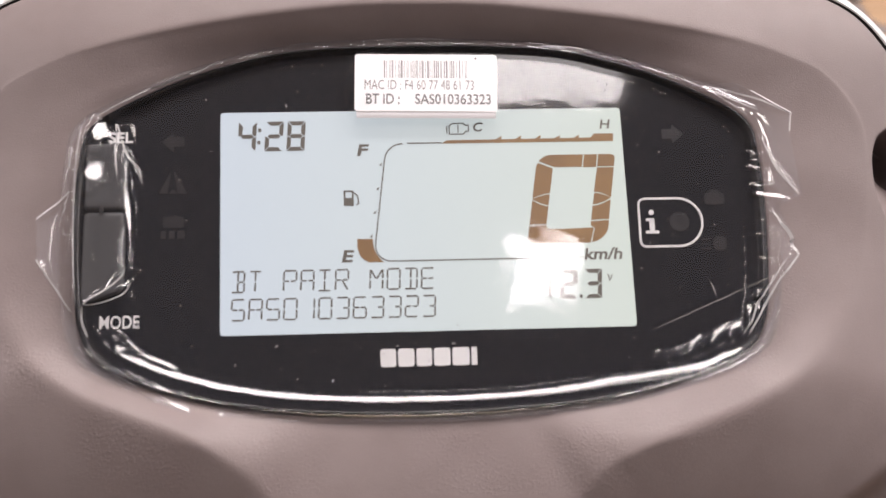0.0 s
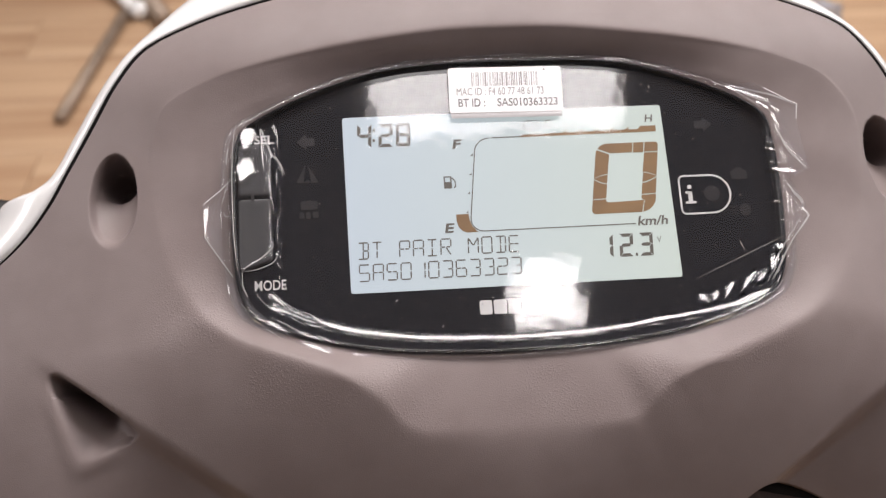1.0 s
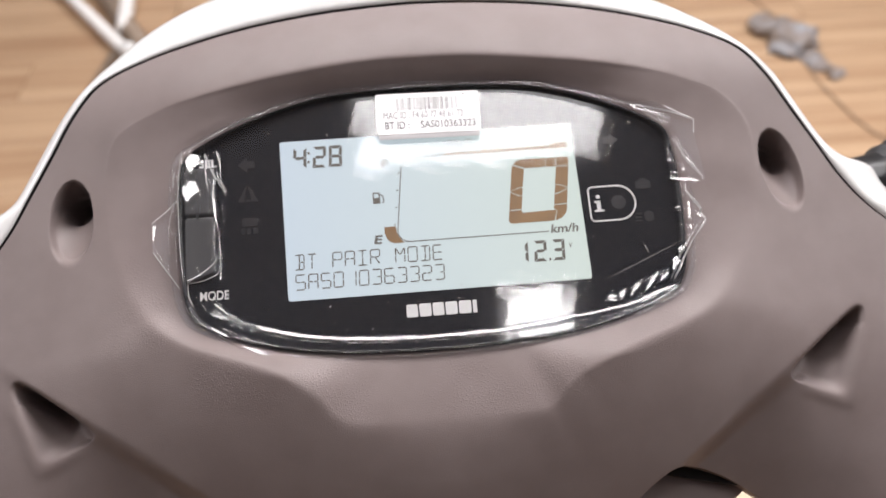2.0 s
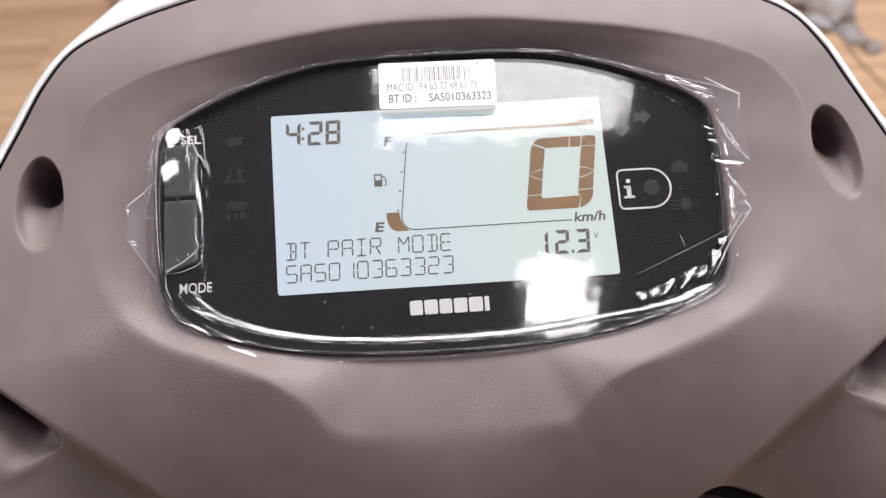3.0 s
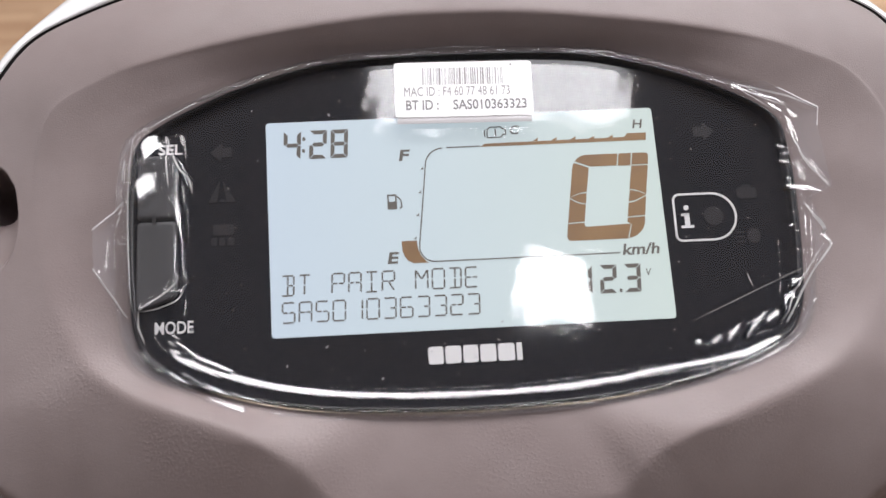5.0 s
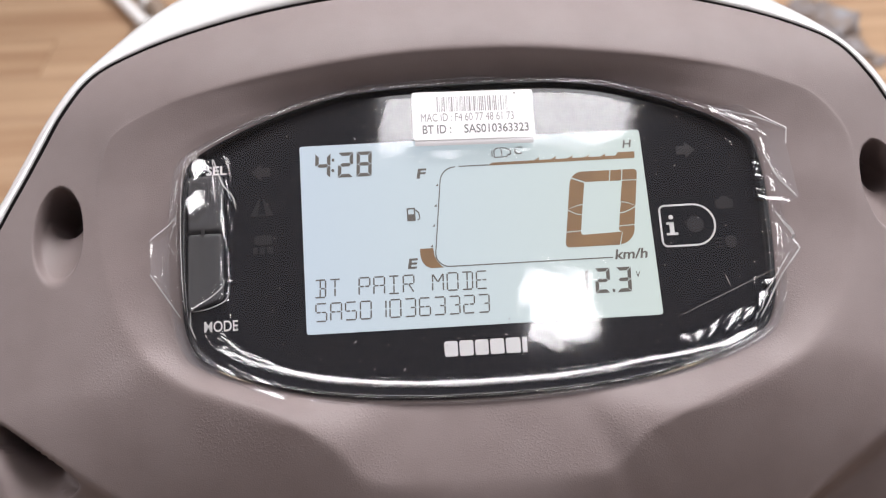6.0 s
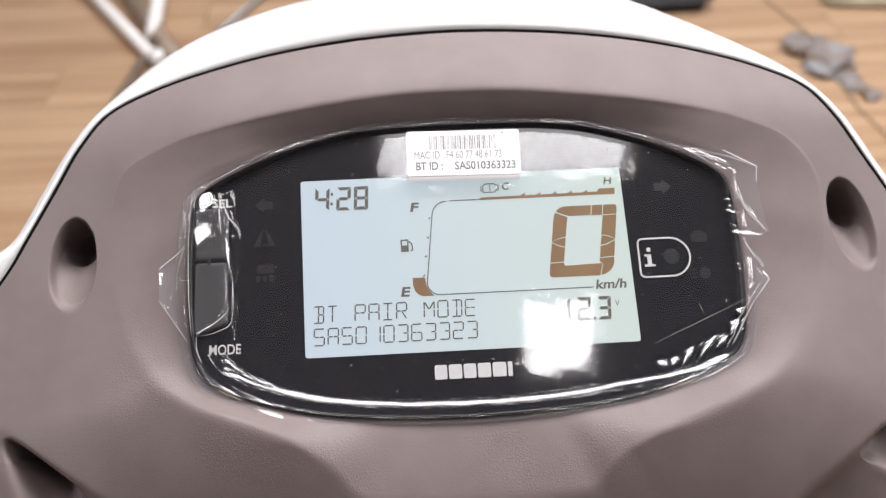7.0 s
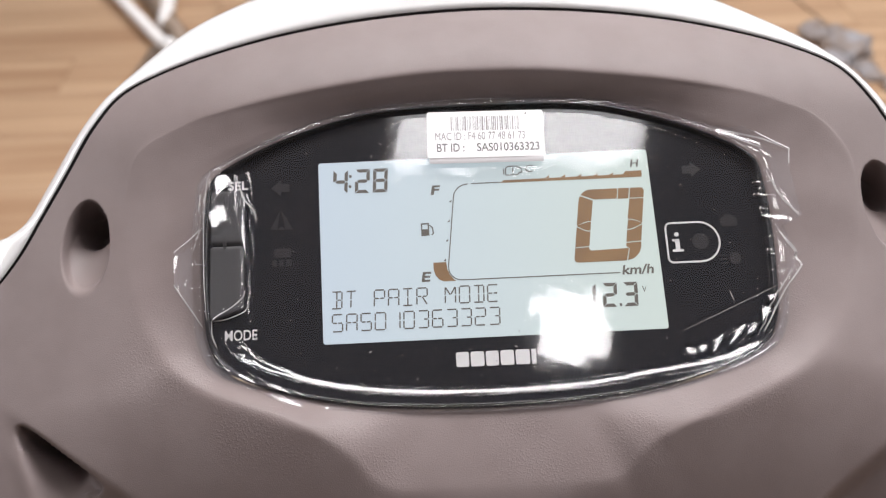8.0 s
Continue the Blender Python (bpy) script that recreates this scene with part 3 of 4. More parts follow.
flat_part("fuel_segment", [[(-17.0, -5.1), (-13.2, -5.1), (-13.0, -7.2), (-12.4, -8.9), (-11.3, -10.3), (-10.6, -10.9), (-14.2, -10.9), (-15.6, -10.2), (-16.5, -9.0), (-17.0, -7.2)]],
          SEGMENT_BROWN, display, SEG_LOW, SEG_TOP)
flat_part("fuel_pump_symbol", [[(-20.0, 3.3), (-17.6, 3.3), (-17.6, 5.3), (-20.0, 5.3)], bar((-19.8, 5.2), (-19.8, 7.1), 0.4, 0), bar((-17.8, 5.2), (-17.8, 7.1), 0.4, 0),
                               bar((-20.0, 7.0), (-17.6, 7.0), 0.4, 0), bar((-17.5, 6.6), (-16.6, 5.7), 0.35, 0), bar((-16.6, 5.8), (-16.4, 3.8), 0.35, 0),
                               bar((-16.5, 3.8), (-17.0, 3.5), 0.35, 0)], SEGMENT, display, SEG_LOW, SEG_TOP)
engine = [(6.6, 21.3), (10.2, 21.3), (10.6, 22.0), (11.4, 22.0), (11.4, 23.6), (10.6, 23.6), (10.2, 24.1), (7.4, 24.1), (6.6, 23.4)]
flat_part("engine_symbol", [bar(engine[i], engine[(i + 1) % 9], 0.28, -0.05) for i in range(9)] + [bar((6.0, 21.6), (6.0, 23.4), 0.3, 0), bar((8.8, 21.8), (8.8, 23.6), 0.3, 0)],
          SEGMENT, display, SEG_LOW, SEG_TOP)


def sheared(pts):
    return [(x + 0.168 * (y - 4.2), y) for x, y in pts]


def corner(cx, cy, r, a0, a1, steps=6):
    return [(cx + r * math.cos(radians(a0 + (a1 - a0) * k / steps)), cy + r * math.sin(radians(a0 + (a1 - a0) * k / steps))) for k in range(steps + 1)]


XL, XR, IL, IR, YT, YB, IT, IB = 26.4, 46.0, 30.6, 41.6, 15.5, -7.1, 12.2, -3.6
ZERO = [
    [(IL + 0.5, IT + 0.1), (37.9, IT + 0.1), (37.9, YT)] + corner(XL + 3.4, YT - 3.4, 3.4, 90, 148),
    [(38.2, IT), (IR - 0.15, IT), (IR - 0.15, YT), (38.2, YT)],
    [(IR + 0.15, IT + 0.15), (XR, IT + 0.15)] + corner(XR - 1.2, YT - 1.2, 1.2, 0, 90) + [(IR + 0.15, YT)],
    corner(XL + 3.4, YT - 3.5, 3.4, 180, 154) + [(IL + 0.1, IT - 0.25), (IL, 5.6)] + [(XL + (IL - XL) * (1 - k / 6), 4.3 + 1.3 * math.cos(math.pi / 2 * k / 6)) for k in range(7)],
    [(IL, 5.3)] + [(XL + (IL - XL) * (1 - k / 6), 4.2 + 1.1 * math.cos(math.pi / 2 * k / 6)) for k in range(1, 7)] + [(XL + (IL - XL) * k / 6, 4.2 - 1.6 * math.sin(math.pi / 2 * k / 6)) for k in range(1, 7)],
    [(XL, 3.9)] + [(XL + (IL - XL) * k / 6, 3.9 - 1.6 * math.sin(math.pi / 2 * k / 6)) for k in range(1, 7)] + [(IL, -2.2), (XL, -2.4)],
    [(XL, -2.7), (IL, -2.5), (IL, IB + 0.6), (IL + 0.6, IB), (IR + 0.9, IB + 0.3), (IR + 0.4, YB)] + corner(XL + 1.4, YB + 1.4, 1.4, 270, 180),
    [(IR + 0.15, IT - 0.15), (XR, IT - 0.15), (XR, 4.4)] + [(XR + (IR - XR) * k / 6, 4.4 + 1.4 * math.sin(math.pi / 2 * k / 6)) for k in range(1, 7)],
    [(IR + 0.15, 5.5)] + [(XR + (IR - XR) * (1 - k / 6), 4.2 + 1.3 * math.cos(math.pi / 2 * k / 6)) for k in range(1, 7)] + [(XR + (IR - XR) * k / 6, 4.2 - 1.6 * math.sin(math.pi / 2 * k / 6)) for k in range(1, 7)],
    [(XR, 3.8)] + [(XR + (IR - XR) * k / 6, 3.9 - 1.7 * math.sin(math.pi / 2 * k / 6)) for k in range(1, 7)] + [(IR, -1.4), (XR, -1.2)],
    [(IR, -1.7), (XR, -1.5)] + corner(XR - 4.0, YB + 4.2, 4.1, 0, -86) + [(IR + 0.75, YB), (IR + 1.1, IB + 0.2), (IR, IB + 0.9)],
]
for poly in ZERO:
    flat_part("speed_segment", [sheared(poly)], SEGMENT_BROWN, display, SEG_LOW, SEG_TOP)

# printing on the face panel
FACE_LOW, FACE_TOP = -0.0017, -0.0014
written("key_lettering", "SEL", -78.0, 20.5, -72.0, 23.3, -0.00145, PRINT, face, 0.02)
written("key_lettering", "MODE", -78.4, -25.5, -69.0, -22.4, -0.00145, PRINT, face, 0.012)
x = -11.6
for w in (4.1, 4.3, 4.1, 4.3, 4.5, 1.7):   # the maker's mark as plain blocks
    flat_part("mark_block", [rounded(x, -36.2, x + w - 0.35, -31.9, 0.7 if w > 2 else 0.2)], PRINT, face, FACE_LOW, FACE_TOP)
    x += w + 0.12
outer = [(55.0, -8.2), (63.0, -8.2)] + corner(63.2, -2.1, 6.1, -90, 90, 16) + [(55.0, 4.0)] + corner(55.0, 2.4, 1.6, 90, 180) + corner(55.0, -6.6, 1.6, 180, 270)
flat_part("info_frame", [bar(outer[i], outer[(i + 1) % len(outer)], 0.55, -0.12) for i in range(len(outer)) if outer[i] != outer[(i + 1) % len(outer)]
                         and math.dist(outer[i], outer[(i + 1) % len(outer)]) > 0.05], PRINT, face, FACE_LOW, FACE_TOP)
flat_part("info_letter", [rounded(55.9, -0.2, 57.2, 1.1, 0.6), rounded(55.9, -4.4, 57.2, -1.0, 0.1), rounded(55.1, -1.7, 57.2, -1.0, 0.1), rounded(54.9, -4.9, 58.2, -4.2, 0.1)],
          PRINT, face, FACE_LOW, FACE_TOP)
flat_part("telltale_lamp", [rounded(61.0, -4.5, 66.0, 0.5, 2.49, 10)], GHOST, face, FACE_LOW, FACE_TOP, "unlit round telltale lamp")
for sx, sy, way in ((-62.0, 20.6, -1), (63.2, 20.8, 1)):
    flat_part("turn_arrow", [[(sx + way * a, sy + b) for a, b in ((3.0, 0), (0, 2.6), (0, 1.3), (-2.6, 1.3), (-2.6, -1.3), (0, -1.3), (0, -2.6))]], GHOST, face, FACE_LOW, FACE_TOP, "unlit turn arrow")
flat_part("warning_triangle", [[(-65.4, 7.4), (-63.1, 7.4), (-62.35, 13.3)], [(-60.7, 7.4), (-58.4, 7.4), (-61.85, 13.3)], [(-63.0, 7.4), (-60.8, 7.4), (-61.6, 8.3), (-62.2, 8.3)]],
          GHOST, face, FACE_LOW, FACE_TOP, "unlit warning triangle")
flat_part("engine_telltale", [rounded(-64.2, -1.2, -59.0, 1.6, 0.6), rounded(-64.6, -3.9, -63.2, -1.9, 0.2), rounded(-62.6, -3.9, -61.2, -1.9, 0.2), rounded(-60.6, -3.9, -58.8, -1.9, 0.2)],
          GHOST, face, FACE_LOW, FACE_TOP, "unlit engine symbol")
flat_part("engine_telltale", [rounded(70.2, 2.2, 75.4, 5.2, 0.8), rounded(71.6, 5.0, 74.0, 6.0, 0.2)], GHOST, face, FACE_LOW, FACE_TOP, "unlit engine symbol")
flat_part("beam_telltale", [rounded(71.6, -9.6, 75.0, -5.8, 1.6)] + [rounded(68.6, -9.3 + 1.2 * k, 71.0, -8.8 + 1.2 * k, 0.2) for k in range(3)], GHOST, face, FACE_LOW, FACE_TOP, "unlit beam symbol")

# the two-way key at the side
for name, y0, y1 in (("select_key", 3.3, 20.0), ("mode_key", -19.6, 2.7)):
    rows = []
    for inset, h in ((0, -0.002), (0, -0.0005), (0.15, -0.0001), (0.5, 0.0002), (1.0, 0.0003), (2.4, 0.00025), (3.6, 0.0002)):
        q = rounded(-82.8 + inset, y0 + inset, -73.0 - inset, y1 - inset, max(0.3, 1.2 - 0.3 * inset))
        if name == "mode_key":      # its lower end is swept up towards the display
            q = [(a, b + max(0, 1 - (b - y0) / 9) * (0.30 * max(0, a + 81) + 0.035 * max(0, a + 78) ** 2)) for a, b in q]
        rows.append([(a * MM, b * MM, h) for a, b in q])
    rows = np.array(rows)[:, ::-1]
    verts, faces = sheet(rows[::-1])
    count = rows.shape[1]
    faces = faces + [tuple(range(count))[::-1]]
    child(name, mesh_from(name, verts, faces, KEY), cluster, "dark grey rocker key")
flat_part("key_notch", [rounded(-78.9, 1.9, -77.9, 4.0, 0.4)], GAP, cluster, 0.0002, 0.0005, "small dark notch between the keys")

# ---- barcode label stuck on the film ----
label = thing("barcode_label", "white paper barcode label stuck on the protective film", "paper label")
label.matrix_world = LOCAL @ Matrix.Translation((0.95 * MM, 34.1 * MM, 0.0014)) @ Matrix.Rotation(radians(-1.1), 4, "Z")
flat_part("paper", [rounded(-17.9, -7.5, 17.9, 7.5, 0.9)], PAPER, label, 0.0, 0.00025)
# strip below the label, shaped to stand in for its mirror image in the film
fold = [(x, y, z) for y, z in ((-7.3, 0.00012), (-8.0, 0.00008), (-8.6, -0.00004), (-9.1, -0.00022)) for x in (-17.4, -16.9, 0, 16.9, 17.4)]
child("edge_reflection", mesh_from("edge_reflection", [(x * MM, y * MM, z) for x, y, z in fold], [(5 * i + k + 5, 5 * i + k + 6, 5 * i + k + 1, 5 * i + k) for i in range(3) for k in range(4)], PAPER), label,
      "pale strip standing in for the label's reflection in the film")
bars, x = [], -10.6
rng = random.Random(5)
while x < 10.3:
    w = rng.choice((0.16, 0.16, 0.32, 0.46))
    bars.append([(x, 1.2), (x + w, 1.2), (x + w, 5.9), (x, 5.9)])
    x += w + rng.choice((0.2, 0.2, 0.34, 0.5))
for k in bars:
    flat_part("barcode_bar", [k], INK_GREY, label, 0.0002, 0.00029)
written("printed_line", "MAC ID : F4 60 77 48 61 73", -15.4, -1.8, 12.0, 0.7, 0.0003, INK_GREY, label, 0.0)
written("printed_line", "BT ID :", -15.0, -5.6, -6.6, -2.9, 0.0003, INK, label, 0.012)
written("printed_line", "SAS010363323", -2.8, -5.6, 16.2, -2.9, 0.0003, INK, label, 0.012)
flat_part("ink_dot", [rounded(12.2, 6.2, 12.8, 6.8, 0.29)], INK, label, 0.0002, 0.0003)

# ---- clear protective film over the cluster ----
FILM_EDGE = [(0, 47.2, -0.3), (30, 45.4, -0.5), (50, 41.4, -0.6), (62, 37.4, -0.4), (72, 33.8, 0.8), (80, 33, 2), (92.6, 24.6, 3), (92.0, 19.5, 2.4), (93.2, 3.4, 3), (88, 1.2, 1), (91.0, -11.6, 3),
             (84.8, -19.2, 2), (84.2, -26, 0), (80, -33, -0.3), (58, -42.5, -0.3), (34, -46.5, -0.3), (0, -48.5, -0.3), (-30, -48.5, -0.2), (-50, -48.6, 1.5), (-66, -42, 1.8),
             (-81, -29, -0.5), (-84.4, -21.4, 0), (-92.4, -9.4, 2.4), (-92.6, 0.7, 3), (-85.2, 7.3, 1.5), (-86.0, 14, 1), (-85.4, 18.4, 0.8), (-83, 25.8, 0.0), (-70, 33.0, -0.8), (-57, 38.4, -0.7), (-46, 42.6, -0.4),
             (-30, 46.0, -0.4)]
ROUND = 2000
f0 = closed(mirrored(CLUSTER), ROUND)
f1 = closed(np.array(FILM_EDGE) * MM, ROUND, True)
rng = random.Random(11)
# folds: x0, y0, x1, y1, width, height in millimetres
folds = [(-75.7, 24.5, -72.4, 16.6, 0.55, 0.3), (-72.4, 16.6, -69.4, 10.2, 0.55, 0.3), (-75.6, 23, -74.8, 11.5, 0.5, 0.2),
         (-81, -20.1, -75.6, -15.9, 0.6, 0.7), (-75.6, -15.9, -72.2, -11.1, 0.6, 0.7), (-80.5, -20.4, -71.2, -15.0, 0.5, 0.5),
         (-91.8, 0.9, -85.2, 7.0, 0.6, 0.9), (-87.2, 1.3, -85.1, 6.5, 0.5, 0.8), (-86.8, -1.8, -84, -3.3, 0.5, 0.6), (-91.8, -9.6, -84.6, -20.8, 0.6, 1.0), (-85.6, 18, -85.4, 13, 0.5, 0.7),
         (72, 33, 85.4, 27, 0.8, 0.8), (74, 31.4, 83, 26.6, 0.7, 0.6), (84, 28.8, 92.2, 24.4, 0.6, 0.9), (85, 18.4, 88.1, 11, 0.7, 1.0), (88.1, 11, 92.6, 3.6, 0.7, 1.1),
         (86, -0.2, 89, -4.9, 0.6, 0.9), (89, -4.9, 90.8, -11.6, 0.7, 1.0), (90.6, -12, 84.8, -19, 0.7, 1.1), (88.8, -12.6, 82.4, -21, 0.6, 0.8), (84.6, -19.2, 78, -30.2, 0.7, 0.9),
         (82.3, -18.5, 76, -30.5, 0.6, 0.6), (-74.4, -34.8, -55.4, -45.4, 0.8, 1.0), (-65.4, -38.2, -56.6, -42.6, 0.6, 0.7), (-58, -46.4, -38, -47.2, 0.7, 0.9), (62, 36.6, 82, 24.6, 0.5, 0.35)]
for k in range(7):      # short puckers down the edge
    y = 12 - 4.4 * k + rng.uniform(-1, 1)
    folds.append((81.6 + rng.uniform(-0.6, 0.4), y, 84.6 + rng.uniform(0, 2), y + rng.uniform(-1.6, 0.4), rng.uniform(0.45, 0.7), rng.uniform(0.4, 0.8)))

# creased planes: from x0, y0 to x1, y1, half width, slope across, slope up, height, follows its axis or not, bow
facets = [(-79.0, 25.8, -80.0, 18.0, 1.8, -0.3, -0.39, 1.8, 0, 0.010), (-80.9, 7.8, -79.7, 14.6, 2.1, -0.3, -0.405, 2.7, 0, 0.007),
          (-73.1, 9.0, -71.2, -1.6, 1.15, -0.73, -0.03, 0.9, 0, 0.05), (-71.6, 15.4, -69.9, 11.4, 0.55, -0.73, -0.03, 0.3, 0, 0.1), (-75.3, 19.5, -74.9, 13.0, 0.4, -0.73, -0.02, 1.4, 0, 0.1),
          (-71.3, -12.0, -69.5, -11.8, 0.5, -0.2, -0.46, 0.0, 1, 0.1), (-74.0, -12.4, -72.6, -11.6, 0.45, -0.2, -0.46, 0.8, 1, 0.1),
          (-74.4, -26.4, -68.4, -31.6, 0.55, -0.30, -0.52, -0.3, 1, 0.12), (-68.4, -31.6, -59.6, -35.5, 0.5, -0.28, -0.54, -0.4, 1, 0.12), (-74.4, -29.6, -71.4, -30.4, 0.5, -0.3, -0.52, 0.1, 1, 0.1),
          (-74.0, -35.0, -65.6, -41.0, 0.7, -0.34, -0.54, 1.1, 1, 0.1), (-65.6, -41.0, -56.0, -45.3, 0.85, -0.34, -0.55, 1.4, 1, 0.1), (-65.2, -38.4, -57.2, -42.4, 0.45, -0.34, -0.55, 1.0, 1, 0.12),
          (55.9, -33.6, 57.0, -36.6, 1.04, 0.2, -0.50, -0.6, 0, 0.03), (59.5, -35.7, 60.8, -33.0, 0.98, 0.2, -0.51, -0.3, 0, 0.03), (62.6, -35.4, 66.3, -30.4, 0.85, 0.2, -0.51, 0.0, 0, 0.02),
          (67.7, -33.8, 73.2, -27.6, 0.91, 0.2, -0.51, 0.1, 0, 0.016), (73.4, -31.0, 76.4, -28.0, 1.04, 0.2, -0.5, 0.2, 0, 0.03), (78.0, -27.8, 81.2, -21.4, 1.04, 0.2, -0.49, 0.4, 0, 0.016),
          (80.9, -21.5, 82.5, -19.5, 1.0, 0.3, -0.49, 1.0, 0, 0.03),
          (81.6, 15.4, 84.9, 15.3, 0.5, 0.2, -0.43, 0.5, 1, 0.14), (82.1, 13.6, 83.4, 13.4, 0.4, 0.2, -0.43, 0.5, 1, 0.14), (82.0, 11.3, 85.6, 10.8, 0.7, 0.2, -0.44, 0.7, 1, 0.1),
          (82.3, 6.8, 84.8, 6.6, 0.45, 0.2, -0.45, 0.7, 1, 0.14), (82.2, 4.4, 90.6, 3.0, 1.05, 0.2, -0.45, 1.2, 1, 0.07), (89.6, -8.6, 90.4, -9.6, 0.9, 0.2, -0.47, 1.6, 0, 0.06),
          (83.0, -1.8, 83.6, -2.0, 0.5, 0.2, -0.46, 0.6, 1, 0.14), (83.0, -7.1, 83.5, -7.2, 0.45, 0.2, -0.48, 0.6, 1, 0.14), (82.8, -11.7, 83.4, -11.8, 0.45, 0.2, -0.5, 0.5, 1, 0.14), (86.0, -12.0, 86.7, -12.1, 0.5, 0.2, -0.5, 0.9, 1, 0.14),
          (74.4, 31.8, 84.6, 27.4, 0.6, -0.1, -0.37, 0.8, 1, 0.1), (27.0, 44.2, 41.0, 42.4, 0.7, 0.0, -0.33, 0.2, 1, 0.1)]


def film_height(p, n):
    u, v = p[..., 0] / MM, p[..., 1] / MM
    out = n.copy()
    over = smooth01((-70.5 - u) / 3.5) * smooth01((29 - v) / 15) * smooth01((v + 26) / 9) * smooth01((u + 88) / 4)
    out += over * 0.0021
    for x0, y0, x1, y1, w, h in folds:
        d = np.array((x1 - x0, y1 - y0))
        ll = d @ d
        t = np.clip(((u - x0) * d[0] + (v - y0) * d[1]) / ll, 0, 1)
        wob = 0.35 * w * np.sin(t * 5 + x0)
        dist = np.hypot(u - x0 - t * d[0] + wob * d[1] / ll ** 0.5, v - y0 - t * d[1] - wob * d[0] / ll ** 0.5)
        out += h * MM * 0.55 * np.exp(-(dist / w) ** 2) * (0.35 + 0.65 * np.sin(np.pi * np.clip(t * 0.9 + 0.08, 0, 1)))
    for x0, y0, x1, y1, w, ku, kv, z, axis, bulge in facets:
        dx, dy = x1 - x0, y1 - y0
        t = np.clip(((u - x0) * dx + (v - y0) * dy) / (dx * dx + dy * dy), 0, 1)
        cx, cy = x0 + t * dx, y0 + t * dy
        share = np.exp(-(np.hypot(u - cx, v - cy) / (1.45 * w * (0.55 + 0.5 * np.sin(np.pi * t)))) ** 6)
        if not axis:
            cx, cy = (x0 + x1) / 2, (y0 + y1) / 2
        up, tilt = (ku * (u - cx) + kv * (v - cy)), math.hypot(ku, kv)
        out = out * (1 - share) + MM * (z + up - 0.5 * bulge * (up / tilt) ** 2) * share
    ripple = np.sin(0.31 * u + 1.2 * np.sin(0.11 * v)) * np.sin(0.27 * v + 0.8 * np.sin(0.17 * u + 1.0)) + 0.35 * np.sin(0.83 * u + 0.4 * v + 2.0) * np.sin(0.71 * v - 0.3 * u)
    out += ripple * 0.000014
    return out


levels = [0.03] + list(np.linspace(0.06, 0.68, 32)) + list(np.linspace(0.70, 0.985, 80))
away = np.roll(f0, -1, 0) - np.roll(f0, 1, 0)
away = np.column_stack([-away[:, 1], away[:, 0]]) / np.linalg.norm(away, axis=1, keepdims=True)
away *= np.sign((away * f0).sum(1, keepdims=True))
reach = (away * f0).sum(1)                 # from the middle to the rim's tangent
steep = np.where(away[:, 1] < 0, 0.54 / np.clip(-away[:, 1], 0.62, 1), 0.54)
rise = np.minimum(0.052 * reach * steep, 0.0020)
inner = 0.930 - 0.050 * smooth01((-f0[:, 1] - 0.012) / 0.022) * smooth01((0.070 - f0[:, 0]) / 0.03)      # the film lifts off the glass well inside the lower rim
rings, heights = [], []
for s in levels:      # flat on the glass, then rising to the rim
    rings.append(f0 * s)
    k = np.clip((s - inner) / 0.052, 0, 1)
    heights.append(-0.0009 + rise * (0.74 * k + 0.26 * k * k))      # a little hollow, so the slope grows outwards
top = -0.0009 + rise
for s, h in ((0.990, 0.00035), (0.996, 0.0005), (1.004, 0.00035), (1.016, 0.00008), (1.028, -0.0003)):
    rings.append(f0 * s)
    heights.append(top + h)
for k in range(1, 29):
    t = k / 28
    rings.append(f0 * 1.028 * (1 - t) + f1[:, :2] * t)
    heights.append((top - 0.0003) * (1 - t) + f1[:, 2] * t - 0.0004 * np.sin(np.pi * t) )
rings, heights = np.array(rings), np.array(heights)
wave = np.array([[noise.noise((x * 60, y * 60, 3.0)) for x, y in ring[::6]] for ring in rings])
wave = np.stack([np.interp(np.arange(ROUND), np.arange(0, ROUND, 6), w, period=ROUND) for w in wave])
outside = np.clip((np.arange(len(rings))[:, None] - 90) / 40, 0, 1)
heights = film_height(rings, heights) + 0.00015 * outside * wave
film = thing("protective_film", "clear wrinkled plastic protective film over the cluster", "plastic film")
pts = np.concatenate([rings, heights[..., None]], 2)
verts, faces = sheet(pts)
verts = list(verts) + [(0, 0, -0.0009)]
faces += [(j, (j + 1) % ROUND, len(verts) - 1)[::-1] for j in range(ROUND)]
me = mesh_from("sheet", verts, faces, FILM)
me.materials.append(FILM_LOOSE)
me.polygons.foreach_set("material_index", [1 if len(levels) + 4 <= i // ROUND < len(rings) - 1 else 0 for i in range(len(faces))])
child("sheet", me, film)

inset = f1[:, :2] / np.linalg.norm(f1[:, :2], axis=1, keepdims=True) * 0.00034
fx, fy = f1[:, 0] / MM, f1[:, 1] / MM      # the lit edges of the loose tabs at both ends, their glint painted white
free = ((fx < -83) & (((fy > 0.4) & (fy < 7.2)) | ((fy < -9.2) & (fy > -21.4)) | ((fy > 13) & (fy < 18)))) | ((fx > 83) & ((fy > 20) | ((fy < -11.4) & (fy > -20))))
border = np.stack([pts[-1] - np.column_stack([inset, np.full(ROUND, -0.00012)]), pts[-1] + (0, 0, 0.00012), pts[-1] - (0, 0, 0.00006)])
verts, faces = sheet(border)
faces = [f for f in faces if free[f[0] % ROUND]]
child("edge_glint", mesh_from("edge_glint", verts, faces, FILM_GLINT), film, "cut edge of the film with its glint painted white")


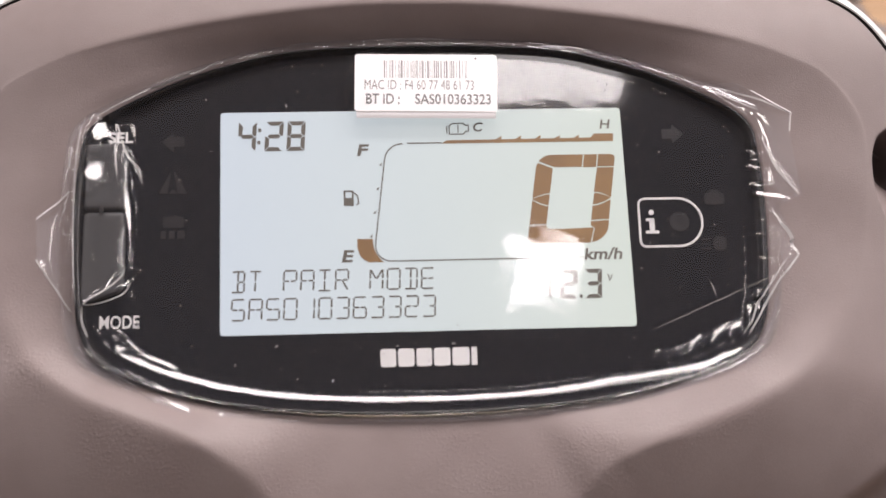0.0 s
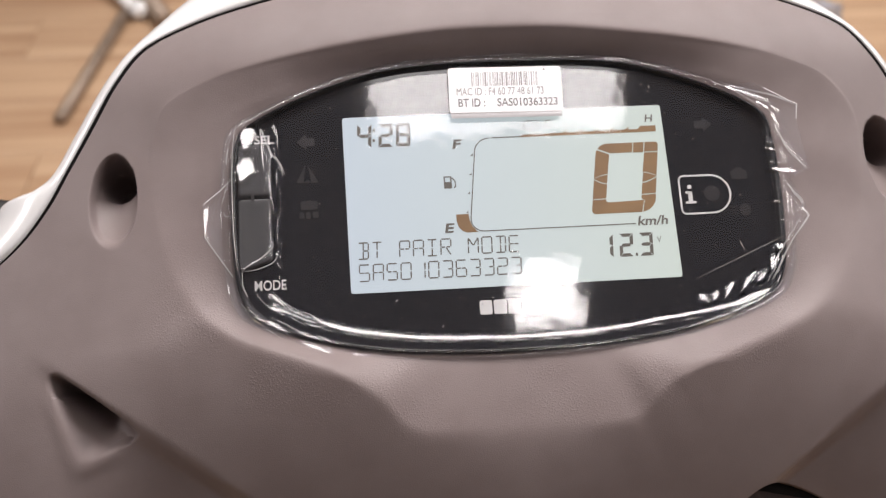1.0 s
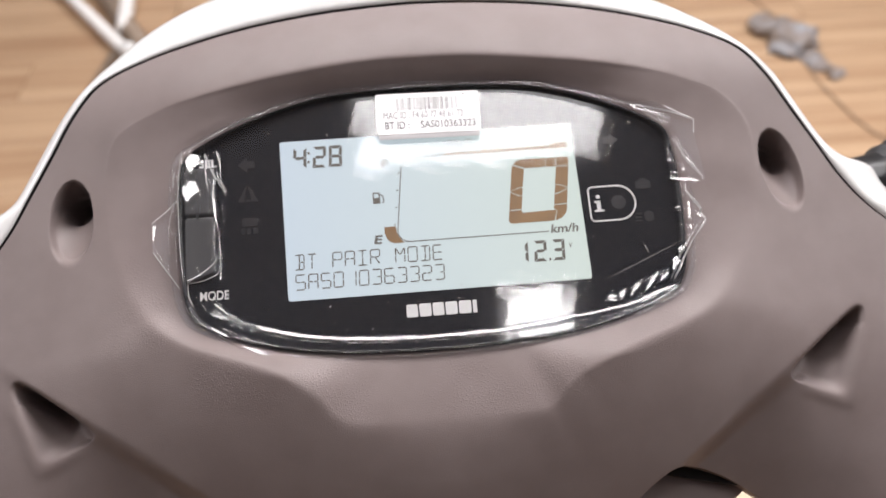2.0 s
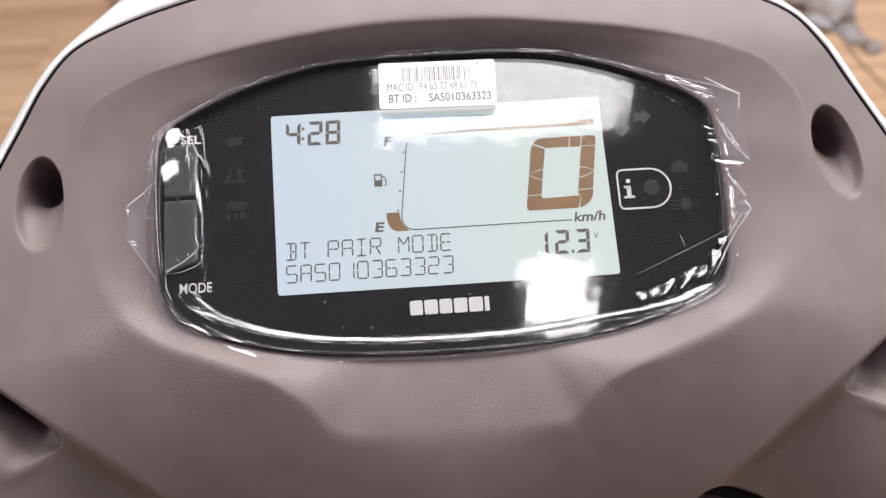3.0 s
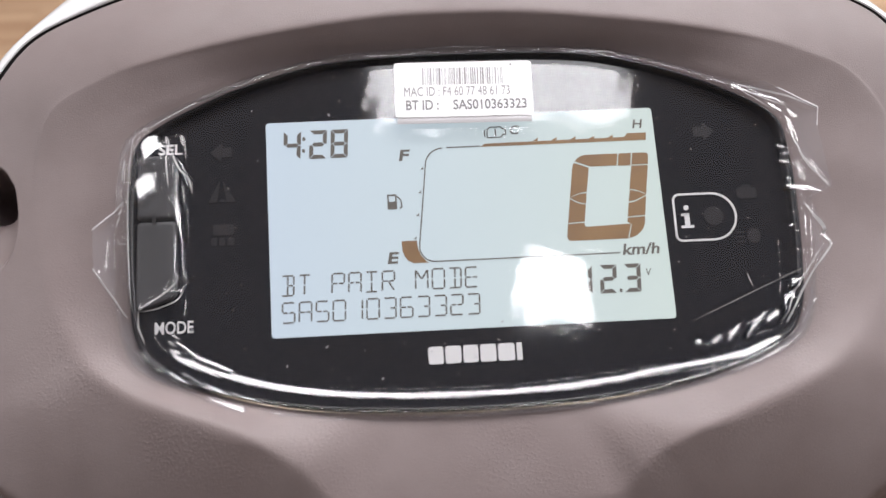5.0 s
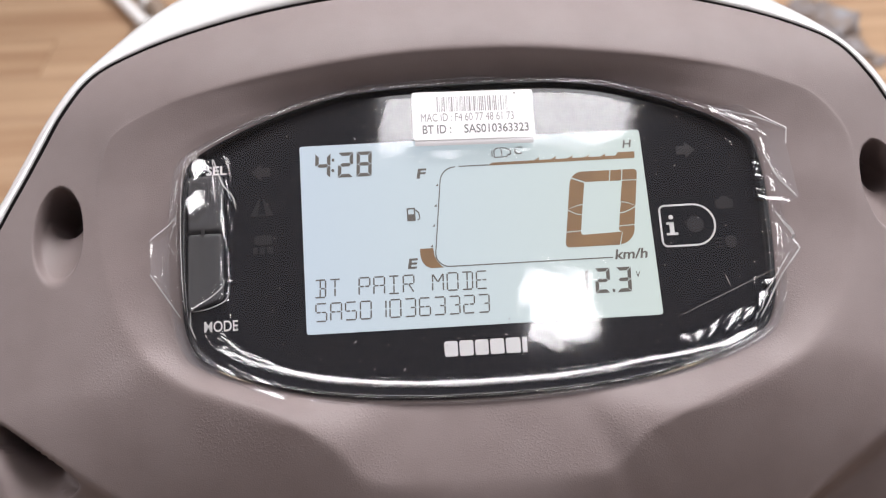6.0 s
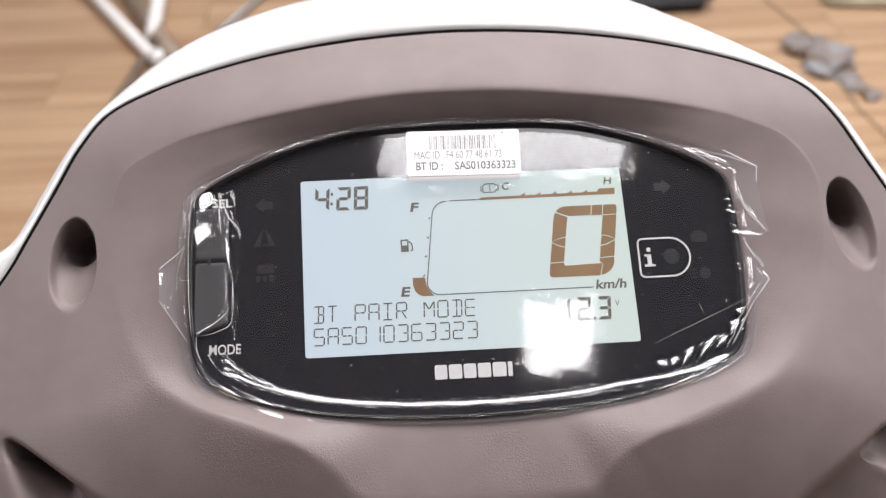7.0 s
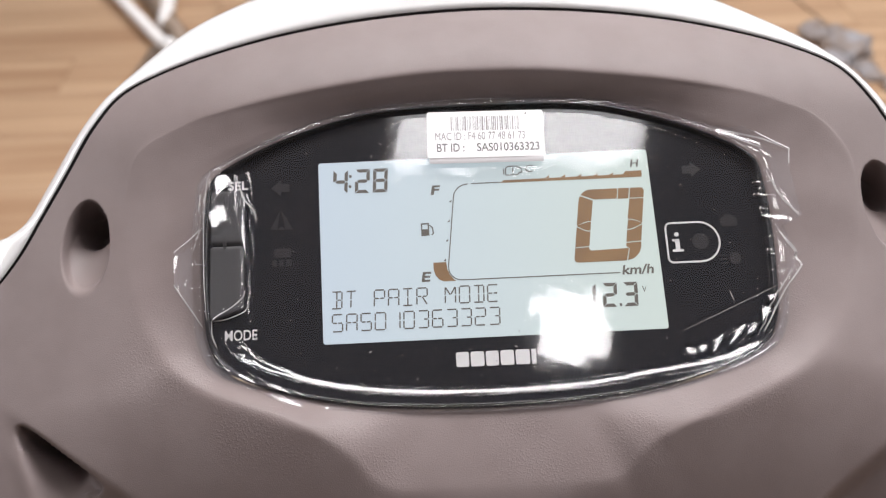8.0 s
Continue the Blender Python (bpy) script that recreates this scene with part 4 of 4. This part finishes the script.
def fold_glint(line, width):
    """The glint along a ridge of the film, painted white: a thin tapered strip that lies on the sheet."""
    path = []
    for i in range(len(line) - 1):
        a, b, c, d = (np.array(line[min(max(k, 0), len(line) - 1)]) for k in (i - 1, i, i + 1, i + 2))
        for k in range(8):
            f = k / 8
            path.append(b + 0.5 * f * (c - a + f * (2 * a - 5 * b + 4 * c - d + f * (3 * (b - c) + d - a))))
    path = np.array(path + [np.array(line[-1])]) * MM
    flat = pts.reshape(-1, 3)
    way = np.gradient(path, axis=0)
    way /= np.linalg.norm(way, axis=1, keepdims=True)
    side = np.column_stack([-way[:, 1], way[:, 0]])
    half = 0.5 * MM * width * (0.25 + 0.75 * np.sin(np.pi * np.linspace(0.06, 0.94, len(path))))[:, None]
    rows = []
    for border_ in (path - side * half, path + side * half):
        z = [flat[np.argmin((flat[:, 0] - x) ** 2 + (flat[:, 1] - y) ** 2), 2] for x, y in border_]
        rows.append(np.column_stack([border_, np.array(z) + 0.00012]))
    n = len(path)
    return child("fold_glint", mesh_from("fold_glint", np.concatenate(rows), [(k, k + 1, n + k + 1, n + k) for k in range(n - 1)], FILM_GLINT), film, "white strip painted as the glint along a fold line")


# highlights drawn as white strips where the folds catch the light
for line, width in (([(54.7, -28.9), (69.6, -22.8), (84.6, -16.6)], 0.09), ([(70.0, -17.4), (71.0, -20.6)], 0.16), ([(-75.8, 23.4), (-75.5, 24.6), (-72.7, 17.0), (-70.1, 13.6), (-69.3, 9.9)], 0.35),
                    ([(-75.7, 24.4), (-75.2, 17.0), (-74.7, 11.5)], 0.3), ([(-81.0, -20.1), (-79.4, -18.3), (-75.6, -15.9), (-73.0, -13.4), (-72.2, -11.1)], 0.3),
                    ([(-81.2, -20.1), (-81.4, -24.0), (-80.0, -27.6)], 0.3), ([(-80.5, -20.2), (-76.5, -19.2), (-72.7, -17.6), (-71.1, -14.6)], 0.22), ([(-87.3, 1.2), (-86.2, 4.2), (-85.0, 6.6)], 0.28),
                    ([(-86.9, -1.6), (-86.0, -3.2), (-83.9, -3.4)], 0.22), ([(85.0, 18.4), (88.1, 11.0), (92.5, 3.6)], 0.42), ([(86.0, -0.2), (89.0, -4.9), (90.1, -8.5), (90.8, -11.9)], 0.6),
                    ([(90.6, -12.2), (84.6, -19.6), (80.9, -25.8), (78.0, -30.4)], 0.4), ([(88.6, -12.4), (83.2, -19.4), (79.6, -25.4), (77.2, -30.0)], 0.25), ([(73.0, 32.6), (79.1, 30.9), (85.6, 28.2), (92.2, 24.4)], 0.4),
                    ([(62.0, 36.4), (72.0, 31.8), (81.8, 24.6)], 0.18), ([(73.6, 31.0), (79.0, 28.6), (85.0, 26.2)], 0.3), ([(-50, 41.0), (-66, 34.4), (-82.2, 25.6)], 0.18), ([(-83.2, 26.6), (-84.0, 10), (-83.6, -8), (-82.6, -20)], 0.2)):
    fold_glint(line, width)

# dust and lint caught on the film
bm = bmesh.new()
for _ in range(290):
    a, s = rng.uniform(0, 2 * math.pi), rng.uniform(0.45, 0.93)
    i = int(a / (2 * math.pi) * ROUND) % ROUND
    cx, cy = f0[i] * s / MM
    if abs(cx) < 51 and -29 < cy < 28.5 and rng.random() < 0.92:
        continue
    r = rng.choice((0.07, 0.08, 0.1, 0.12, 0.18))
    turn, long = rng.uniform(0, 3), rng.choice((1, 1, 1.4, 2.6))
    prism(bm, [(cx + r * (long * math.cos(b) * math.cos(turn) - math.sin(b) * math.sin(turn)), cy + r * (long * math.cos(b) * math.sin(turn) + math.sin(b) * math.cos(turn)))
               for b in (0, 1.05, 2.1, 3.14, 4.19, 5.24)], -0.0013, -0.00105)
me = bpy.data.meshes.new("dust")
bm.to_mesh(me)
bm.free()
me.materials.append(DUST)
dust = new("dust", me)
dust.matrix_world = LOCAL
tagged(dust, "fine pale dust and lint under the clear film", "dust", kind="stuff")

# ---- the room ----
WOOD = material("wood_laminate", (0.45, 0.28, 0.15), 0.3)
nz, mp = speckle(WOOD, 3.0, (0.40, 0.245, 0.145), (0.575, 0.395, 0.25), 6.0, "Object", (0.35, 9.0, 1.0))
info = node(WOOD, "ShaderNodeObjectInfo")
w_add = node(WOOD, "ShaderNodeVectorMath")
w_add.operation = "ADD"
w_mul = node(WOOD, "ShaderNodeMath")
w_mul.operation = "MULTIPLY"
w_mul.inputs[1].default_value = 37.0
link(WOOD, info, "Random", w_mul, 0)
link(WOOD, w_mul, "Value", w_add, 1)
link(WOOD, mp, "Vector", w_add, 0)
WOOD.node_tree.links.new(w_add.outputs["Vector"], nz.inputs["Vector"])
PLASTER = material("pale_grey_plaster", (0.46, 0.47, 0.5), 0.9)
speckle(PLASTER, 4, (0.37, 0.42, 0.56), (0.41, 0.46, 0.60))
WALL = material("grey_wall_paint", (0.27, 0.27, 0.28), 0.85)
speckle(WALL, 4, (0.25, 0.25, 0.26), (0.29, 0.29, 0.30))
SCREED = material("grey_screed", (0.25, 0.22, 0.2), 0.9)


def box(name, x0, y0, z0, x1, y1, z1, mat, label, category="", kind="structure"):
    bm = bmesh.new()
    bmesh.ops.create_cube(bm, size=1, matrix=Matrix.Translation(((x0 + x1) / 2, (y0 + y1) / 2, (z0 + z1) / 2)) @ Matrix.Diagonal((x1 - x0, y1 - y0, z1 - z0, 1)))
    me = bpy.data.meshes.new(name)
    bm.to_mesh(me)
    bm.free()
    me.materials.append(mat)
    return tagged(new(name, me), label, category, kind=kind)


floor = box("floor", -4, -4, -0.1, 4, 5, -0.008, SCREED, "light brown streaked wood plank floor", "floor")
box("ceiling", -4, -4, CEILING, 4, 5, CEILING + 0.1, PLASTER, "plain pale grey ceiling", "ceiling")
box("wall_west", -4.1, -4, 0, -4, 5, CEILING, WALL, "plain mid grey wall", "wall")
box("wall_east", 4, -4, 0, 4.1, 5, CEILING, WALL, "plain mid grey wall", "wall")
box("wall_north", -4, 5, 0, 4, 5.1, CEILING, WALL, "plain mid grey wall", "wall")
box("wall_south", -4, -4.1, 0, 4, -4, CEILING, WALL, "plain mid grey wall", "wall")

# lamp housings on the ceiling, one round the added fill lamp too
WHITE_METAL = material("white_enamelled_metal", (0.75, 0.75, 0.75), 0.4)
for lx, ly, sx, sy, watts in LAMPS:
    lamp = thing("ceiling_lamp", "flat white framed ceiling light panel, switched on; the far left one is added fill", "ceiling lamp", Matrix.Translation((lx, ly, CEILING)), "ceiling lamps")
    bm = bmesh.new()
    for x, y, w, d in ((-sx / 2 - 0.01, 0, 0.02, sy + 0.04), (sx / 2 + 0.01, 0, 0.02, sy + 0.04), (0, -sy / 2 - 0.01, sx, 0.02), (0, sy / 2 + 0.01, sx, 0.02)):
        bmesh.ops.create_cube(bm, size=1, matrix=Matrix.Translation((x, y, -0.02)) @ Matrix.Diagonal((w, d, 0.04, 1)))
    part("frame", bm, WHITE_METAL, lamp)

# ---- things on the floor beyond the scooter ----


def tube(name, pts, radius, mat, parent, label="", smooth_path=False):
    """A round tube along a path of points, as one mesh."""
    p = [Vector(q) for q in pts]
    if smooth_path:
        q = []
        for i in range(len(p) - 1):
            a, b, c, d = p[max(i - 1, 0)], p[i], p[i + 1], p[min(i + 2, len(p) - 1)]
            for k in range(8):
                f = k / 8
                q.append(b + 0.5 * f * (c - a + f * (2 * a - 5 * b + 4 * c - d + f * (3 * (b - c) + d - a))))
        p = q + [p[-1]]
    verts, seg = [], 16
    for i, c in enumerate(p):
        d = (p[min(i + 1, len(p) - 1)] - p[max(i - 1, 0)]).normalized()
        rot = d.to_track_quat("Z", "Y").to_matrix()
        verts += [c + rot @ Vector((radius * math.cos(2 * math.pi * k / seg), radius * math.sin(2 * math.pi * k / seg), 0)) for k in range(seg)]
    faces = [(i * seg + k, i * seg + (k + 1) % seg, (i + 1) * seg + (k + 1) % seg, (i + 1) * seg + k) for i in range(len(p) - 1) for k in range(seg)]
    faces += [tuple(range(seg))[::-1], tuple(len(verts) - seg + k for k in range(seg))]
    return child(name, mesh_from(name, verts, faces, mat), parent, label)


DULL = material("dull_brown", (0.30, 0.23, 0.18), 0.5, 0.4)
speckle(DULL, 40, (0.26, 0.20, 0.15), (0.34, 0.26, 0.2))
stand = thing("metal_stand", "chromed tubular steel stand on splayed legs on the floor", "stand", Matrix.Identity(4))
tube("leg", [(-0.715, 2.00, 0.030), (-0.985, 2.42, 0.034), (-1.30, 2.91, 0.038)], 0.017, ALUMINIUM, stand)
tube("leg", [(-0.728, 2.10, 0.034), (-0.760, 2.42, 0.050), (-0.80, 2.82, 0.070)], 0.021, ALUMINIUM, stand)
# two brown bands on the floor by the legs, built as tubes
tube("brown_tube", [(-0.62, 1.93, 0.026), (-0.86, 2.40, 0.026), (-1.04, 2.75, 0.026)], 0.026, DULL, stand)
tube("brown_tube", [(-0.79, 1.50, 0.016), (-0.735, 1.99, 0.016)], 0.014, DULL, stand)
tube("brace", [(-0.56, 2.14, 0.012), (-0.43, 2.43, 0.012), (-0.30, 2.72, 0.012)], 0.011, STEEL, stand)
bm = bmesh.new()
bmesh.ops.create_uvsphere(bm, u_segments=20, v_segments=12, radius=0.025, matrix=Matrix.Translation((-0.695, 1.985, 0.027)))
part("foot_cap", bm, WHITE, stand, "white plastic foot cap", True)

BAG = material("grey_plastic_wrap", (0.33, 0.32, 0.32), 0.6)
speckle(BAG, 16, (0.22, 0.16, 0.12), (0.32, 0.32, 0.34))


def crumpled(name, label, places, mat, seed, category):
    """A crumpled heap: a few noisy lumps joined into one skin."""
    bm = bmesh.new()
    for x, y, z, sx, sy, sz, turn in places:
        bmesh.ops.create_icosphere(bm, subdivisions=4, radius=1, matrix=Matrix.Translation((x, y, z)) @ Matrix.Rotation(radians(turn), 4, "Z") @ Matrix.Diagonal((sx, sy, sz, 1)))
    for vert in bm.verts:
        c = vert.co
        k = noise.fractal(c * 14 + Vector((seed, 0, 0)), 1.0, 2.0, 4)
        vert.co = c + Vector((0.045 * k, 0.04 * noise.noise(c * 18), 0.014 * k))
        vert.co.z = max(vert.co.z, 0.001)
    ob = tagged(new(name), label, category)
    part("skin", bm, mat, ob, smooth=True)
    return ob


crumpled("crumpled_plastic_wrap", "crumpled grey plastic wrap lying on the wood floor",
         [(1.058, 1.905, 0.018, 0.034, 0.06, 0.022, -8), (1.112, 1.858, 0.02, 0.036, 0.075, 0.032, 20), (1.085, 1.80, 0.014, 0.024, 0.034, 0.018, 20), (1.138, 1.726, 0.012, 0.018, 0.046, 0.014, 12), (1.150, 1.66, 0.008, 0.016, 0.016, 0.010, 0)], BAG, 3.0, "plastic wrap")
CORD = material("brown_cord", (0.26, 0.18, 0.12), 0.6)
cable = thing("cable", "thin dark cable lying loosely on the wood floor", "cable", Matrix.Identity(4))
tube("cord", [(1.02, 2.6, 0.006), (1.09, 2.2, 0.006), (1.12, 2.05, 0.006), (1.16, 1.85, 0.006), (1.11, 1.69, 0.006), (1.115, 1.54, 0.006), (1.14, 1.40, 0.006), (1.20, 1.30, 0.006)], 0.002, CORD, cable, smooth_path=True)
CASE = material("charcoal_fabric", (0.035, 0.035, 0.04), 0.8)
speckle(CASE, 60, (0.028, 0.028, 0.032), (0.045, 0.045, 0.05))
BOARD = material("dull_khaki_board", (0.42, 0.36, 0.25), 0.8)
speckle(BOARD, 12, (0.34, 0.29, 0.2), (0.48, 0.42, 0.3))


def rounded_box(name, label, category, x0, y0, x1, y1, h, mat, turn=0.0, r=0.03):
    ob = tagged(new(name), label, category)
    ob.matrix_world = Matrix.Translation(((x0 + x1) / 2, (y0 + y1) / 2, 0)) @ Matrix.Rotation(radians(turn), 4, "Z")
    bm = bmesh.new()
    bmesh.ops.create_cube(bm, size=1, matrix=Matrix.Translation((0, 0, h / 2)) @ Matrix.Diagonal((x1 - x0, y1 - y0, h, 1)))
    bmesh.ops.bevel(bm, geom=list(bm.edges), offset=r, segments=3, affect="EDGES")
    part("body", bm, mat, ob, smooth=True)
    return ob


rounded_box("fabric_bag", "charcoal fabric bag lying on the wood floor", "bag", 0.36, 2.16, 0.905, 2.70, 0.07, CASE, 0)
rounded_box("folded_board", "dull khaki folded cardboard on the floor", "cardboard", 1.28, 2.12, 1.95, 2.75, 0.03, BOARD, -8, 0.01)

# ---- floor planks ----
PLANK_W, PLANK_L = 0.2, 1.34


def plank_mesh(length):
    bm = bmesh.new()
    bmesh.ops.create_cube(bm, size=1, matrix=Matrix.Translation((0, 0, -0.004)) @ Matrix.Diagonal((length - 0.002, PLANK_W - 0.002, 0.008, 1)))
    bmesh.ops.bevel(bm, geom=[e for e in bm.edges if e.verts[0].co.z > -0.001 and e.verts[1].co.z > -0.001], offset=0.001, segments=1, affect="EDGES")
    me = bpy.data.meshes.new("plank")
    bm.to_mesh(me)
    bm.free()
    me.materials.append(WOOD)
    return me


cut = {}
for row in range(45):
    start = -4 - PLANK_L * ((row * 0.37) % 1)
    for col in range(8):
        x0, x1 = max(-4, start + PLANK_L * col), min(4, start + PLANK_L * (col + 1))
        size = round(x1 - x0, 3)
        if size < 0.03:
            continue
        if size not in cut:
            cut[size] = plank_mesh(size)
        ob = child("plank", cut[size], floor)
        ob.location = ((x0 + x1) / 2, -4 + PLANK_W * (row + 0.5), 0)
